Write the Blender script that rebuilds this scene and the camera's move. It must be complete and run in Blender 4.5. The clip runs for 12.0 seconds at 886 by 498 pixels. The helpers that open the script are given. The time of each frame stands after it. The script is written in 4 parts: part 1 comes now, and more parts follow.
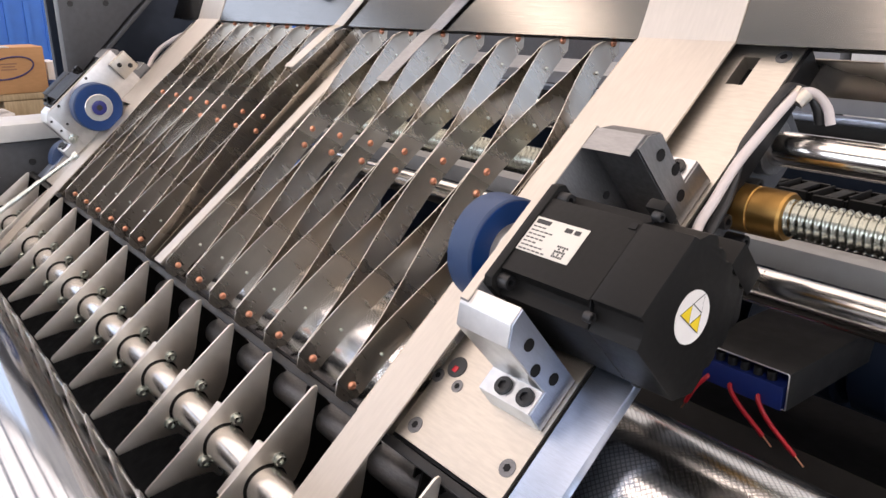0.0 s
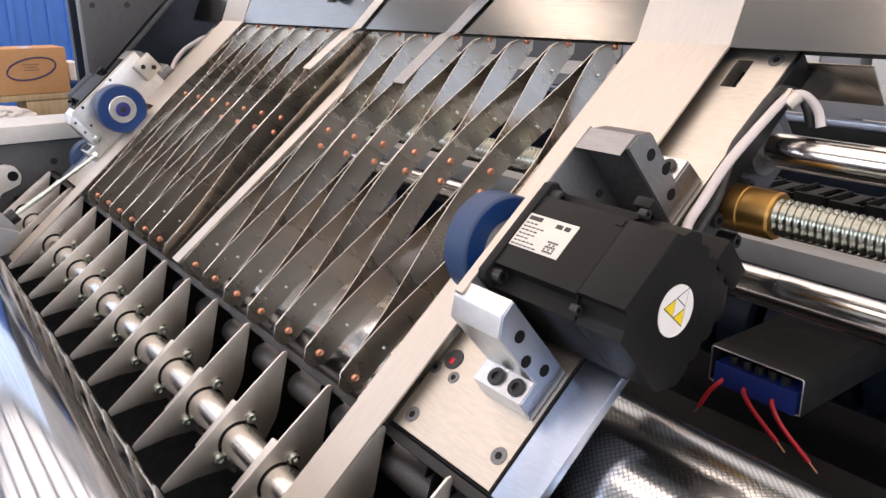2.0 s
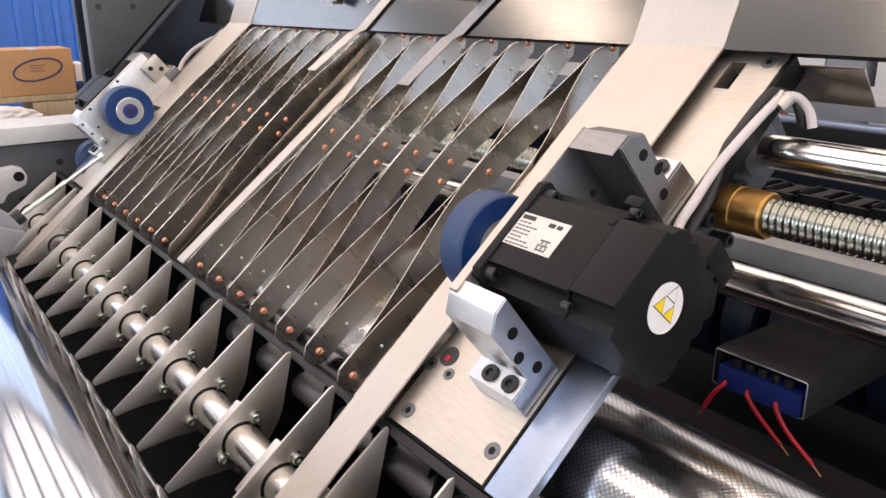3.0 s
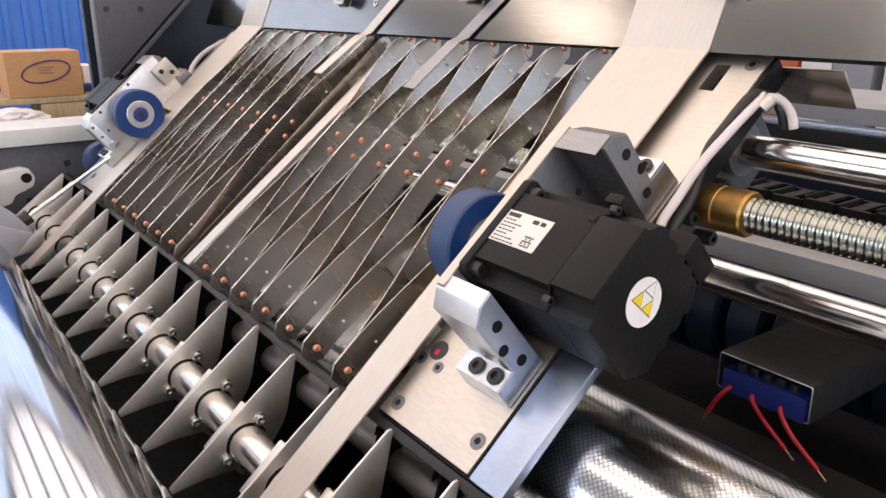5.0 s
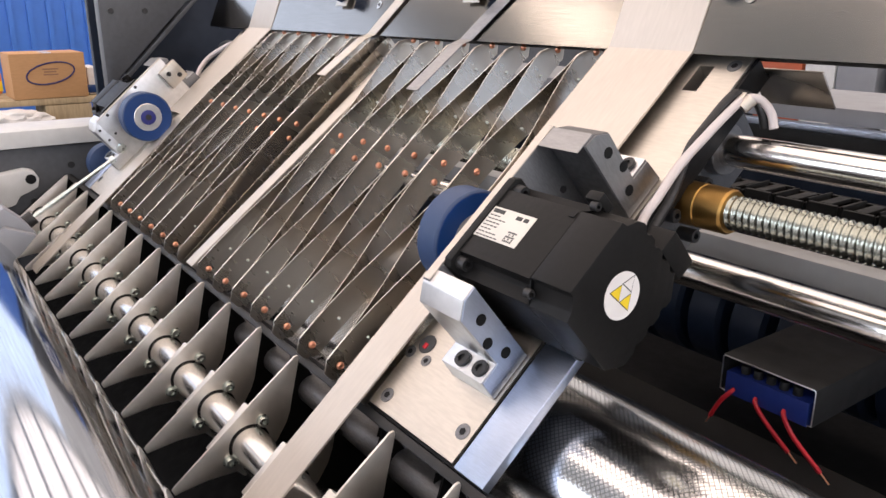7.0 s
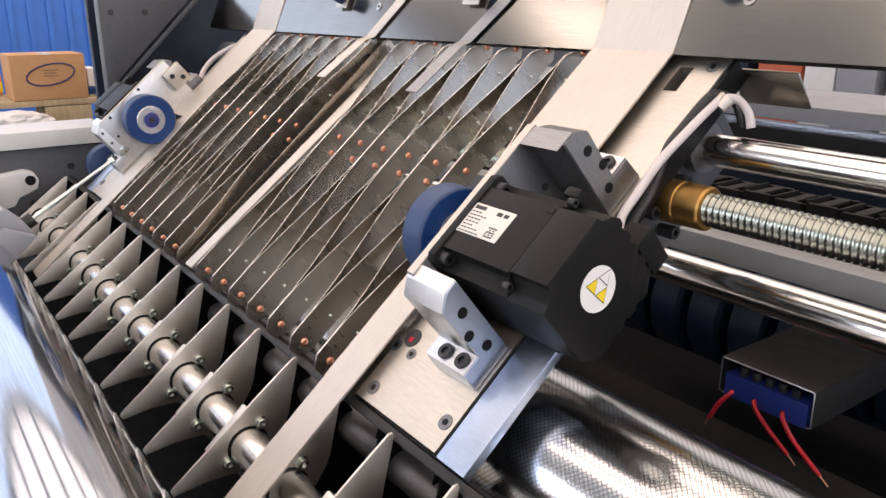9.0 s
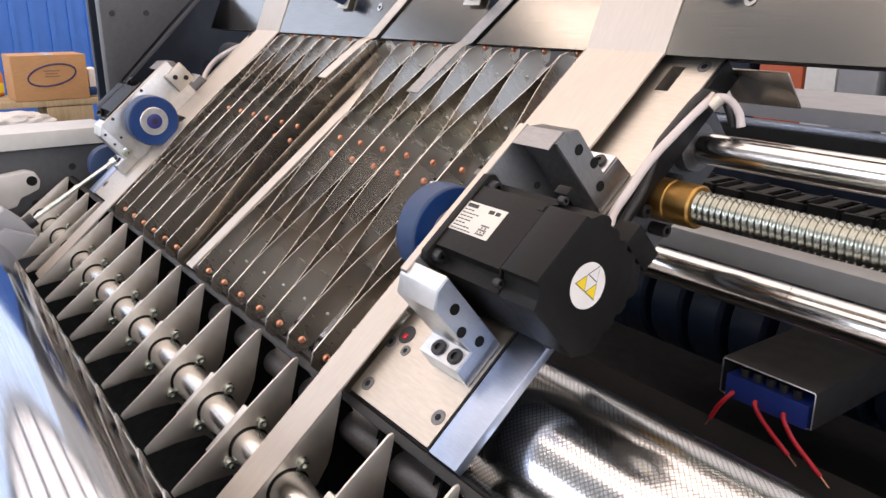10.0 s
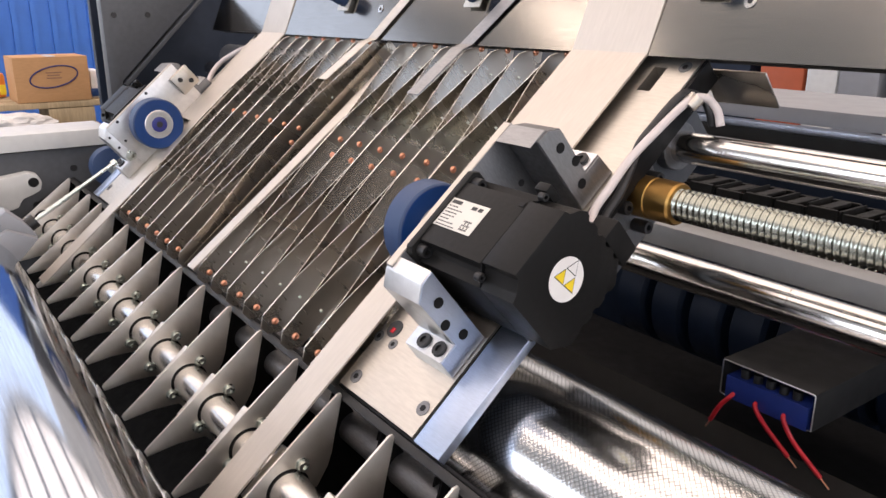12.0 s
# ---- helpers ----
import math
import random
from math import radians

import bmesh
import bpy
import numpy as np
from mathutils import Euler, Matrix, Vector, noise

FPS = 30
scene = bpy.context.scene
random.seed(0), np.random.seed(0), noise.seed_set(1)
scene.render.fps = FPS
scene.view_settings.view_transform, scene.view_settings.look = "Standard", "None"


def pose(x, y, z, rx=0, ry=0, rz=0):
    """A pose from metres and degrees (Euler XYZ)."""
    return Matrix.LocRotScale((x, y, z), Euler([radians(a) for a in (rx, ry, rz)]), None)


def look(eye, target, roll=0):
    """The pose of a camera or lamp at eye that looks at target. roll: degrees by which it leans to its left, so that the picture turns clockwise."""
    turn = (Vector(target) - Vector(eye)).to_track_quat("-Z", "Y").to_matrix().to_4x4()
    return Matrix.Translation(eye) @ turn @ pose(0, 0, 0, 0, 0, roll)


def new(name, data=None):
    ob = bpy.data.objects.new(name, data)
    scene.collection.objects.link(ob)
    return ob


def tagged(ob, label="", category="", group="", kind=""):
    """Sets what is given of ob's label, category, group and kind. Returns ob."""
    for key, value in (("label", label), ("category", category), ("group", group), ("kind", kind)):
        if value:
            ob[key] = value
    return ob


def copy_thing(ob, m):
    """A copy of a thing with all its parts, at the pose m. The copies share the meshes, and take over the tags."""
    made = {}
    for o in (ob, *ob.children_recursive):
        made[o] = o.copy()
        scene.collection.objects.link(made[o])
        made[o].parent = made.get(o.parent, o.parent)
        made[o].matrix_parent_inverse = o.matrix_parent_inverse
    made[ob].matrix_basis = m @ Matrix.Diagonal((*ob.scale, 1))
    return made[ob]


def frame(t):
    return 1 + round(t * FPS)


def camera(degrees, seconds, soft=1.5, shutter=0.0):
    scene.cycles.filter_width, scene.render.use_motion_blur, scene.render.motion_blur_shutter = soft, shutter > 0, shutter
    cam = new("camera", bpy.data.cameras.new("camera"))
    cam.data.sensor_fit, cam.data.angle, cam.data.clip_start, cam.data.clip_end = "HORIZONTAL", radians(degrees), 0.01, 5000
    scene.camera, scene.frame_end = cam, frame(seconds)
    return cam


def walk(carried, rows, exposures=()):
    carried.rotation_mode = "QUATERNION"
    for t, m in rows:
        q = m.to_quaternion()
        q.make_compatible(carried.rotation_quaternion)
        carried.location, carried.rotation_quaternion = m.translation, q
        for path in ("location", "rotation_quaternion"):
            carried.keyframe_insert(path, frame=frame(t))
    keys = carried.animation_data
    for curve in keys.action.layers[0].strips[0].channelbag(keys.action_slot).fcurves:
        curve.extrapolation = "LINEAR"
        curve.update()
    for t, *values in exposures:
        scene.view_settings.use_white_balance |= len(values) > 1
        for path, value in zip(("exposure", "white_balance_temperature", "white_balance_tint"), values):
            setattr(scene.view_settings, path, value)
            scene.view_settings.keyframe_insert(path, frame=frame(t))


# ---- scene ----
cam = camera(59.02, 12.0, soft=1.5)
walk(cam, exposures=[(0.0, -0.34, 6600, 19), (12.0, -0.34, 6600, 19)], rows=[
    (0, pose(-0.00875, -0.00010, 1.44741, 72.102, 0.401, 51.793)),
    (0.5, pose(-0.00763, -0.00047, 1.44774, 72.110, 0.349, 52.231)),
    (1, pose(-0.00665, -0.00078, 1.44803, 72.148, 0.282, 52.553)),
    (1.5, pose(-0.00581, -0.00103, 1.44829, 72.201, 0.262, 52.842)),
    (2, pose(-0.00508, -0.00124, 1.44851, 72.247, 0.257, 53.065)),
    (2.5, pose(-0.00446, -0.00140, 1.44870, 72.307, 0.212, 53.269)),
    (3, pose(-0.00394, -0.00151, 1.44887, 72.364, 0.168, 53.426)),
    (5, pose(-0.00264, -0.00160, 1.44930, 72.559, 0.073, 53.889)),
    (5.5, pose(-0.00246, -0.00155, 1.44937, 72.600, 0.030, 53.963)),
    (6, pose(-0.00232, -0.00147, 1.44942, 72.629, -0.000, 54.040)),
    (6.5, pose(-0.00221, -0.00138, 1.44946, 72.662, -0.011, 54.107)),
    (7, pose(-0.00211, -0.00126, 1.44950, 72.696, 0.031, 54.162)),
    (9, pose(-0.00170, -0.00071, 1.44963, 72.811, -0.027, 54.172)),
    (9.5, pose(-0.00154, -0.00057, 1.44968, 72.831, -0.012, 54.213)),
    (10, pose(-0.00134, -0.00042, 1.44973, 72.848, -0.019, 54.264)),
    (10.5, pose(-0.00108, -0.00028, 1.44979, 72.880, 0.009, 54.304)),
    (11, pose(-0.00076, -0.00016, 1.44987, 72.901, -0.021, 54.316)),
    (11.5, pose(-0.00037, -0.00004, 1.44996, 72.914, -0.011, 54.367)),
    (12, pose(0.00011, 0.00005, 1.45008, 72.954, 0.001, 54.375)),
])

# ---- the machine's own frame: x along the rollers, u up the slope, n out of the slope ----
SLOPE = radians(40.743)
MACH = Matrix.Translation((0, 0, 1.45)) @ Matrix.Rotation(SLOPE, 4, "X")
HALL = Matrix.Identity(4)
MIDDLE = -0.844          # the machine's plane of symmetry
TRAVEL = 0.1074          # way of each carriage in the clip
CLIP = 12.0


def slide(t):
    """What is left of the carriages' way at t seconds."""
    return TRAVEL * (1 - t / CLIP)


SKYLIGHTS = (-2.2, -1.0, 0.2, 1.4, 2.6, 3.8, 5.0)      # long roof lights
PANEL_ROWS = (-3.4,)                             # a row of single roof lights
PANELS = ((-5.9, 1.3), (1.2, 7.6))               # middle and length
# ---- light: a workshop hall with roof lights and a row of windows ----
world = bpy.data.worlds.new("sky")
scene.world = world
world.use_nodes = True
wn, wl = world.node_tree.nodes, world.node_tree.links
sky = wn.new("ShaderNodeTexSky")
sky.sky_type, sky.sun_disc = "NISHITA", False
sky.sun_elevation, sky.sun_rotation = radians(38), radians(200)
wl.new(sky.outputs["Color"], wn["Background"].inputs["Color"])
wn["Background"].inputs["Strength"].default_value = 0.12


def lamp(name, x, y, z, target, w, h, power, color):
    data = bpy.data.lights.new(name, "AREA")
    data.shape, data.size, data.size_y, data.energy, data.color = "RECTANGLE", w, h, power, color
    ob = new(name, data)
    ob.matrix_world = look((x, y, z), target)
    return ob


for i in range(4):
    lamp("window_light", -5.0 + 3.2 * i, -4.95, 2.9, (-5.0 + 3.2 * i, 0, 2.9), 2.2, 1.9, 90, (0.80, 0.90, 1.0))
lamp("west_window_light", -8.95, -1.0, 3.1, (0, -1.0, 3.1), 7.2, 3.8, 165, (0.74, 0.86, 1.0))
# two lamps added on the unseen east side to brighten carriage, strips and rods
lamp("east_fill_light", 6.95, 2.2, 2.2, (0, 2.2, 2.2), 6.0, 1.8, 200, (0.74, 0.87, 1.0))
lamp("upper_east_fill_light", 6.95, 2.6, 3.85, (0, 2.6, 3.85), 6.4, 0.9, 150, (1.0, 0.92, 0.82))
for x in (2.15, 4.25):
    lamp("north_window_light", x, 5.95, 2.2, (x, 0, 2.2), 1.5, 1.2, 10, (0.50, 0.68, 1.0))
for y in SKYLIGHTS:
    lamp("skylight", -1.65, y, 5.25, (-1.65, y, 0), 14.3, 1.0, 125, (1.0, 0.86, 0.70))
for y in PANEL_ROWS:
    for x, w in PANELS:
        lamp("roof_light", x, y, 5.25, (x, y, 0), w, 0.9, 30 if w < 2 else 62, (1.0, 0.86, 0.70))

# ---- materials ----


def material(name, color, rough=0.5, metal=0.0, grain=0.0, scale=60.0, stretch=(1, 1, 1), bump=0.0, spots=0.0, coat=0.0, emit=0.0, spec=0.5):
    """A surface with fine grain and broad stains in colour and gloss."""
    m = bpy.data.materials.new(name)
    m.use_nodes = True
    n, l = m.node_tree.nodes, m.node_tree.links
    b = n["Principled BSDF"]
    b.inputs["Base Color"].default_value = (*color, 1)
    b.inputs["Roughness"].default_value = rough
    b.inputs["Metallic"].default_value = metal
    b.inputs["Coat Weight"].default_value = coat
    b.inputs["Specular IOR Level"].default_value = spec
    if emit:
        b.inputs["Emission Color"].default_value = (*color, 1)
        b.inputs["Emission Strength"].default_value = emit
    if not (grain or bump or spots):
        return m
    tc, mp = n.new("ShaderNodeTexCoord"), n.new("ShaderNodeMapping")
    mp.inputs["Scale"].default_value = stretch
    l.new(tc.outputs["Object"], mp.inputs["Vector"])
    fine, broad = n.new("ShaderNodeTexNoise"), n.new("ShaderNodeTexNoise")
    fine.inputs["Scale"].default_value, fine.inputs["Detail"].default_value = scale, 5
    broad.inputs["Scale"].default_value, broad.inputs["Detail"].default_value = 14, 4
    l.new(mp.outputs["Vector"], fine.inputs["Vector"])
    l.new(tc.outputs["Object"], broad.inputs["Vector"])
    both = n.new("ShaderNodeMath")
    both.operation = "MULTIPLY_ADD"
    l.new(broad.outputs["Fac"], both.inputs[0])
    both.inputs[1].default_value = spots
    l.new(fine.outputs["Fac"], both.inputs[2])
    ramp = n.new("ShaderNodeMapRange")
    ramp.inputs["From Min"].default_value, ramp.inputs["From Max"].default_value = 0.3 + 0.35 * spots, 0.7 + 0.65 * spots
    ramp.inputs["To Min"].default_value, ramp.inputs["To Max"].default_value = 1 - grain, 1 + grain * 0.5
    l.new(both.outputs[0], ramp.inputs["Value"])
    mix = n.new("ShaderNodeVectorMath")
    mix.operation = "SCALE"
    mix.inputs[0].default_value = color
    l.new(ramp.outputs["Result"], mix.inputs["Scale"])
    l.new(mix.outputs["Vector"], b.inputs["Base Color"])
    rg = n.new("ShaderNodeMath")
    rg.operation = "MULTIPLY"
    rg.inputs[1].default_value = rough
    inv = n.new("ShaderNodeMapRange")
    inv.inputs["From Min"].default_value, inv.inputs["From Max"].default_value = 0.3 + 0.35 * spots, 0.7 + 0.65 * spots
    inv.inputs["To Min"].default_value, inv.inputs["To Max"].default_value = 1 + grain, 1 - grain * 0.6
    l.new(both.outputs[0], inv.inputs["Value"])
    l.new(inv.outputs["Result"], rg.inputs[0])
    l.new(rg.outputs[0], b.inputs["Roughness"])
    if bump:
        bp = n.new("ShaderNodeBump")
        bp.inputs["Strength"].default_value, bp.inputs["Distance"].default_value = bump, 0.0006
        l.new(fine.outputs["Fac"], bp.inputs["Height"])
        l.new(bp.outputs["Normal"], b.inputs["Normal"])
    return m


def knurled(name, radius, pitch):
    """Polished steel with a diamond knurl round the x axis."""
    m = material(name, (0.85, 0.85, 0.84), 0.17, 1.0)
    n, l = m.node_tree.nodes, m.node_tree.links
    tc, sp = n.new("ShaderNodeTexCoord"), n.new("ShaderNodeSeparateXYZ")
    l.new(tc.outputs["Object"], sp.inputs[0])

    def calc(op, a, b):
        q = n.new("ShaderNodeMath")
        q.operation = op
        for i, v in enumerate((a, b)):
            if isinstance(v, float):
                q.inputs[i].default_value = v
            elif v is not None:
                l.new(v, q.inputs[i])
        return q.outputs[0]

    arc = calc("MULTIPLY", calc("ARCTAN2", sp.outputs["Z"], sp.outputs["Y"]), radius * 1.0)
    k = 2 * math.pi / pitch
    one = calc("SINE", calc("MULTIPLY", calc("ADD", sp.outputs["X"], arc), k), None)
    two = calc("SINE", calc("MULTIPLY", calc("SUBTRACT", sp.outputs["X"], arc), k), None)
    high = calc("MINIMUM", one, two)
    dark = n.new("ShaderNodeMapRange")
    dark.inputs["From Min"].default_value, dark.inputs["From Max"].default_value = -1.0, -0.50
    dark.inputs["To Min"].default_value, dark.inputs["To Max"].default_value = 0.40, 0.90
    l.new(high, dark.inputs["Value"])
    l.new(dark.outputs["Result"], n["Principled BSDF"].inputs["Base Color"])
    return m


M = {
    "plate": material("ground_steel", (0.60, 0.555, 0.49), 0.42, 1.0, 0.10, 90, (1, 6, 1), 0.06, 0.6),
    "band": material("matt_steel_band", (0.59, 0.54, 0.48), 0.50, 0.85, 0.06, 60, (6, 1, 1), 0.04, 0.7),
    # a bluish reflection is mixed into this steel's base colour
    "brushed": material("brushed_steel_blue_reflection", (0.46, 0.53, 0.66), 0.34, 1.0, 0.14, 160, (1, 18, 1), 0.12, 0.4),
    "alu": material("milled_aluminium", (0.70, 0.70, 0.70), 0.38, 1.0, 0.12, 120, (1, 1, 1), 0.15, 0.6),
    # dark steel, serving also for shaded faces beside the motor
    "alu_dark": material("dark_and_shaded_steel", (0.20, 0.20, 0.205), 0.45, 0.9, 0.18, 220, (1, 4, 1), 0.35, 0.5),
    "spring": material("spring_steel", (0.47, 0.43, 0.375), 0.27, 1.0, 0.08, 12, (1, 5, 1), 0.0, 0.9),
    "cover": material("brushed_cover_sheet", (0.31, 0.295, 0.27), 0.16, 1.0, 0.12, 60, (0.5, 14, 14), 0.06, 0.6),
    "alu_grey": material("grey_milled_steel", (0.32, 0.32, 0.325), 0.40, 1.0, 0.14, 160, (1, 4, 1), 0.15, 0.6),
    "edge": material("bright_cut_edge", (0.85, 0.82, 0.76), 0.35, 1.0),
    "copper": material("copper_rivet", (0.85, 0.40, 0.26), 0.30, 1.0, 0.12, 300, bump=0.1),
    "chrome": material("hard_chrome", (0.50, 0.53, 0.58), 0.09, 1.0, 0.16, 60, (0.3, 10, 10), 0.004, 0.5),
    "rod": material("ground_rod", (0.76, 0.745, 0.72), 0.17, 1.0, 0.14, 90, (0.4, 6, 6), 0.0, 0.5),
    "blade": material("matt_stainless", (0.78, 0.74, 0.68), 0.46, 1.0, 0.10, 90, (1, 1, 1), 0.08, 0.8),
    "shaft": material("turned_shaft", (0.70, 0.685, 0.66), 0.20, 1.0, 0.12, 200, (8, 1, 1), 0.05, 0.6),
    "zinc": material("zinc_screw", (0.62, 0.66, 0.62), 0.28, 1.0, 0.12, 200, bump=0.1),
    "thread": material("plated_thread", (0.37, 0.385, 0.335), 0.24, 1.0, 0.14, 150, bump=0.1, spots=0.5),
    "brass": material("brass", (0.48, 0.275, 0.085), 0.36, 1.0, 0.16, 90, bump=0.08, spots=0.8),
    "blackox": material("black_oxide", (0.022, 0.022, 0.023), 0.42, 0.2, 0.3, 200, bump=0.2),
    "motor": material("black_anodised", (0.010, 0.0098, 0.0096), 0.44, 0.0, 0.12, 260, bump=0.10, spots=0.5, spec=0.14),
    "blackpaint": material("black_paint", (0.020, 0.0195, 0.0195), 0.44, 0.0, 0.2, 60, bump=0.05, spots=0.8, spec=0.35),
    "blackfin": material("blackened_fin", (0.006, 0.006, 0.0065), 0.5, 0.0, 0.2, 90, spec=0.2),
    # glossless black that stands for deep shade under the blades
    "shadeblack": material("shade_black", (0.006, 0.006, 0.006), 0.85, 0.0, 0.2, 90, spec=0.04),
    "frame": material("anthracite_paint", (0.060, 0.064, 0.072), 0.45, 0.0, 0.14, 120, bump=0.15, spots=0.6),
    # dark blue paint, near black where it also holds the machine's inner shade
    "navy": material("dark_blue_paint_and_shade", (0.006, 0.012, 0.026), 0.5, 0.0, 0.2, 60, spots=0.6, spec=0.25),
    "pu": material("blue_polyurethane", (0.022, 0.050, 0.125), 0.50, 0.0, 0.12, 50, bump=0.05, spots=0.6),
    "puface": material("deep_blue_polyurethane", (0.003, 0.040, 0.17), 0.40, 0.0, 0.12, 50, spots=0.5),
    "capblue": material("violet_blue_cap", (0.030, 0.035, 0.20), 0.4, 0.0, 0.1, 60, spots=0.5),
    "beamgrey": material("mid_grey_paint", (0.30, 0.30, 0.295), 0.45, 0.0, 0.08, 60, spots=0.6),
    "white": material("white_plastic", (0.80, 0.78, 0.76), 0.45, 0.0, 0.05, 80, spots=0.5),
    "cream": material("white_cable_jacket", (0.58, 0.52, 0.50), 0.45, 0.0, 0.06, 80, spots=0.5),
    "label": material("printed_label", (0.62, 0.59, 0.53), 0.5, 0.0, 0.04, 60),
    "orangebag": material("orange_packaging", (0.75, 0.22, 0.03), 0.5, 0.0, 0.1, 30, spots=0.6),
    "ink": material("black_ink", (0.03, 0.03, 0.03), 0.6),
    "yellow": material("warning_yellow", (0.85, 0.62, 0.02), 0.5),
    "terminal": material("blue_terminal", (0.016, 0.034, 0.19), 0.38, 0.0, 0.08, 80),
    "red": material("red_wire", (0.55, 0.022, 0.035), 0.38, 0.0, 0.08, 120),
    "ledred": material("red_diode", (0.45, 0.01, 0.02), 0.2),
    "card": material("brown_cardboard", (0.46, 0.25, 0.11), 0.75, 0.0, 0.10, 60, (1, 1, 4), 0.1, 0.7),
    "cardink": material("dark_blue_print", (0.03, 0.03, 0.12), 0.7),
    "cardshade": material("faded_print", (0.26, 0.14, 0.08), 0.75),
    "timber": material("pallet_timber", (0.42, 0.32, 0.19), 0.75, 0.0, 0.25, 30, (1, 8, 1), 0.4, 0.6),
    "bluewall": material("blue_cladding", (0.040, 0.165, 0.56), 0.45, 0.0, 0.08, 20, spots=0.6),
    "lightgrey": material("light_grey_paint", (0.62, 0.63, 0.62), 0.45, 0.0, 0.08, 60, spots=0.6),
    "concrete": material("hall_floor", (0.22, 0.23, 0.23), 0.40, 0.0, 0.2, 8, bump=0.2, spots=0.8),
    "hallwhite": material("hall_wall_paint", (0.62, 0.62, 0.60), 0.7, 0.0, 0.08, 6, spots=0.6),
    "roof": material("grey_roof_sheet", (0.45, 0.45, 0.44), 0.7, 0.0, 0.10, 6, spots=0.6),
    "orange": material("red_oxide_paint", (0.40, 0.085, 0.03), 0.5, 0.0, 0.1, 30, spots=0.6),
    "cabinet": material("grey_cabinet_paint", (0.25, 0.26, 0.28), 0.5, 0.0, 0.1, 30, spots=0.6),
    "film": material("clear_film", (0.70, 0.68, 0.66), 0.25, 0.0, 0.1, 30, bump=0.6),
    "knurl": knurled("knurled_steel", 0.0645, 0.0040),
}

# ---- building helpers ----
BASE = {}


def thing(name, label, category, base=(0, 0, 0), space=MACH, group=""):
    ob = new(name)
    ob.empty_display_size = 0.02
    ob.matrix_world = space @ Matrix.Translation(base)
    BASE[ob.name] = Vector(base)
    return tagged(ob, label, category, group)


def mesh_of(name, bm, mat, angle=32):
    me = bpy.data.meshes.new(name)
    bmesh.ops.recalc_face_normals(bm, faces=bm.faces)
    for f in bm.faces:
        f.smooth = True
    bm.to_mesh(me)
    bm.free()
    me.set_sharp_from_angle(angle=radians(angle))
    me.materials.append(M[mat])
    return me


def part(name, bm, mat, parent, label="", angle=32):
    """One mesh under a thing or a part; its points are given in the thing's space frame."""
    root = parent
    while root.parent:
        root = root.parent
    bmesh.ops.translate(bm, verts=bm.verts, vec=-BASE[root.name])
    ob = new(name, mesh_of(name, bm, mat, angle))
    ob.parent = parent
    if label:
        ob["label"] = label
    return ob


def structure(name, bm, mat, label, space=HALL):
    ob = new(name, mesh_of(name, bm, mat))
    ob.matrix_world = space
    return tagged(ob, label, "", "", "structure")


def box(bm, lo, hi, bevel=0.0, segs=2):
    r = bmesh.ops.create_cube(bm, size=1)
    c = [(a + b) / 2 for a, b in zip(lo, hi)]
    d = [abs(b - a) for a, b in zip(lo, hi)]
    bmesh.ops.transform(bm, matrix=Matrix.Translation(c) @ Matrix.Diagonal((*d, 1)), verts=r["verts"])
    if bevel:
        es = list({e for v in r["verts"] for e in v.link_edges})
        bmesh.ops.bevel(bm, geom=es, offset=bevel, segments=segs, affect="EDGES", profile=0.6)
    return bm


def cyl(bm, a, b, r, seg=24, r2=None, bevel=0.0):
    a, b = Vector(a), Vector(b)
    m = Matrix.Translation((a + b) / 2) @ (b - a).to_track_quat("Z", "Y").to_matrix().to_4x4()
    q = bmesh.ops.create_cone(bm, cap_ends=True, segments=seg, radius1=r, radius2=r if r2 is None else r2, depth=(b - a).length, matrix=m)
    if bevel:
        es = [e for e in {e for v in q["verts"] for e in v.link_edges} if any(len(f.verts) > 4 for f in e.link_faces)]
        bmesh.ops.bevel(bm, geom=es, offset=bevel, segments=2, affect="EDGES", profile=0.6)
    return bm


def prism(bm, pts, a, b, axis="X", bevel=0.0):
    """A polygon drawn out along one axis, from a to b."""
    def at(p, h):
        return {"X": (h, p[0], p[1]), "U": (p[0], h, p[1]), "N": (p[0], p[1], h)}[axis]
    lo = [bm.verts.new(at(p, a)) for p in pts]
    hi = [bm.verts.new(at(p, b)) for p in pts]
    fs = [bm.faces.new(lo), bm.faces.new(hi[::-1])]
    n = len(pts)
    for i in range(n):
        fs.append(bm.faces.new((lo[i], hi[i], hi[(i + 1) % n], lo[(i + 1) % n])))
    if bevel:
        bmesh.ops.recalc_face_normals(bm, faces=fs)
        es = list({e for f in fs for e in f.edges})
        bmesh.ops.bevel(bm, geom=es, offset=bevel, segments=2, affect="EDGES", profile=0.6)
    return bm


def lathe(bm, prof, u, n, seg=48):
    """Rings (x, r) round an axis along x at (u, n), closed at both ends."""
    rings = []
    for x, r in prof:
        rings.append([bm.verts.new((x, u + r * math.cos(2 * math.pi * i / seg), n + r * math.sin(2 * math.pi * i / seg))) for i in range(seg)])
    for p, q in zip(rings, rings[1:]):
        for i in range(seg):
            bm.faces.new((p[i], q[i], q[(i + 1) % seg], p[(i + 1) % seg]))
    bm.faces.new(rings[0])
    bm.faces.new(rings[-1][::-1])
    return bm


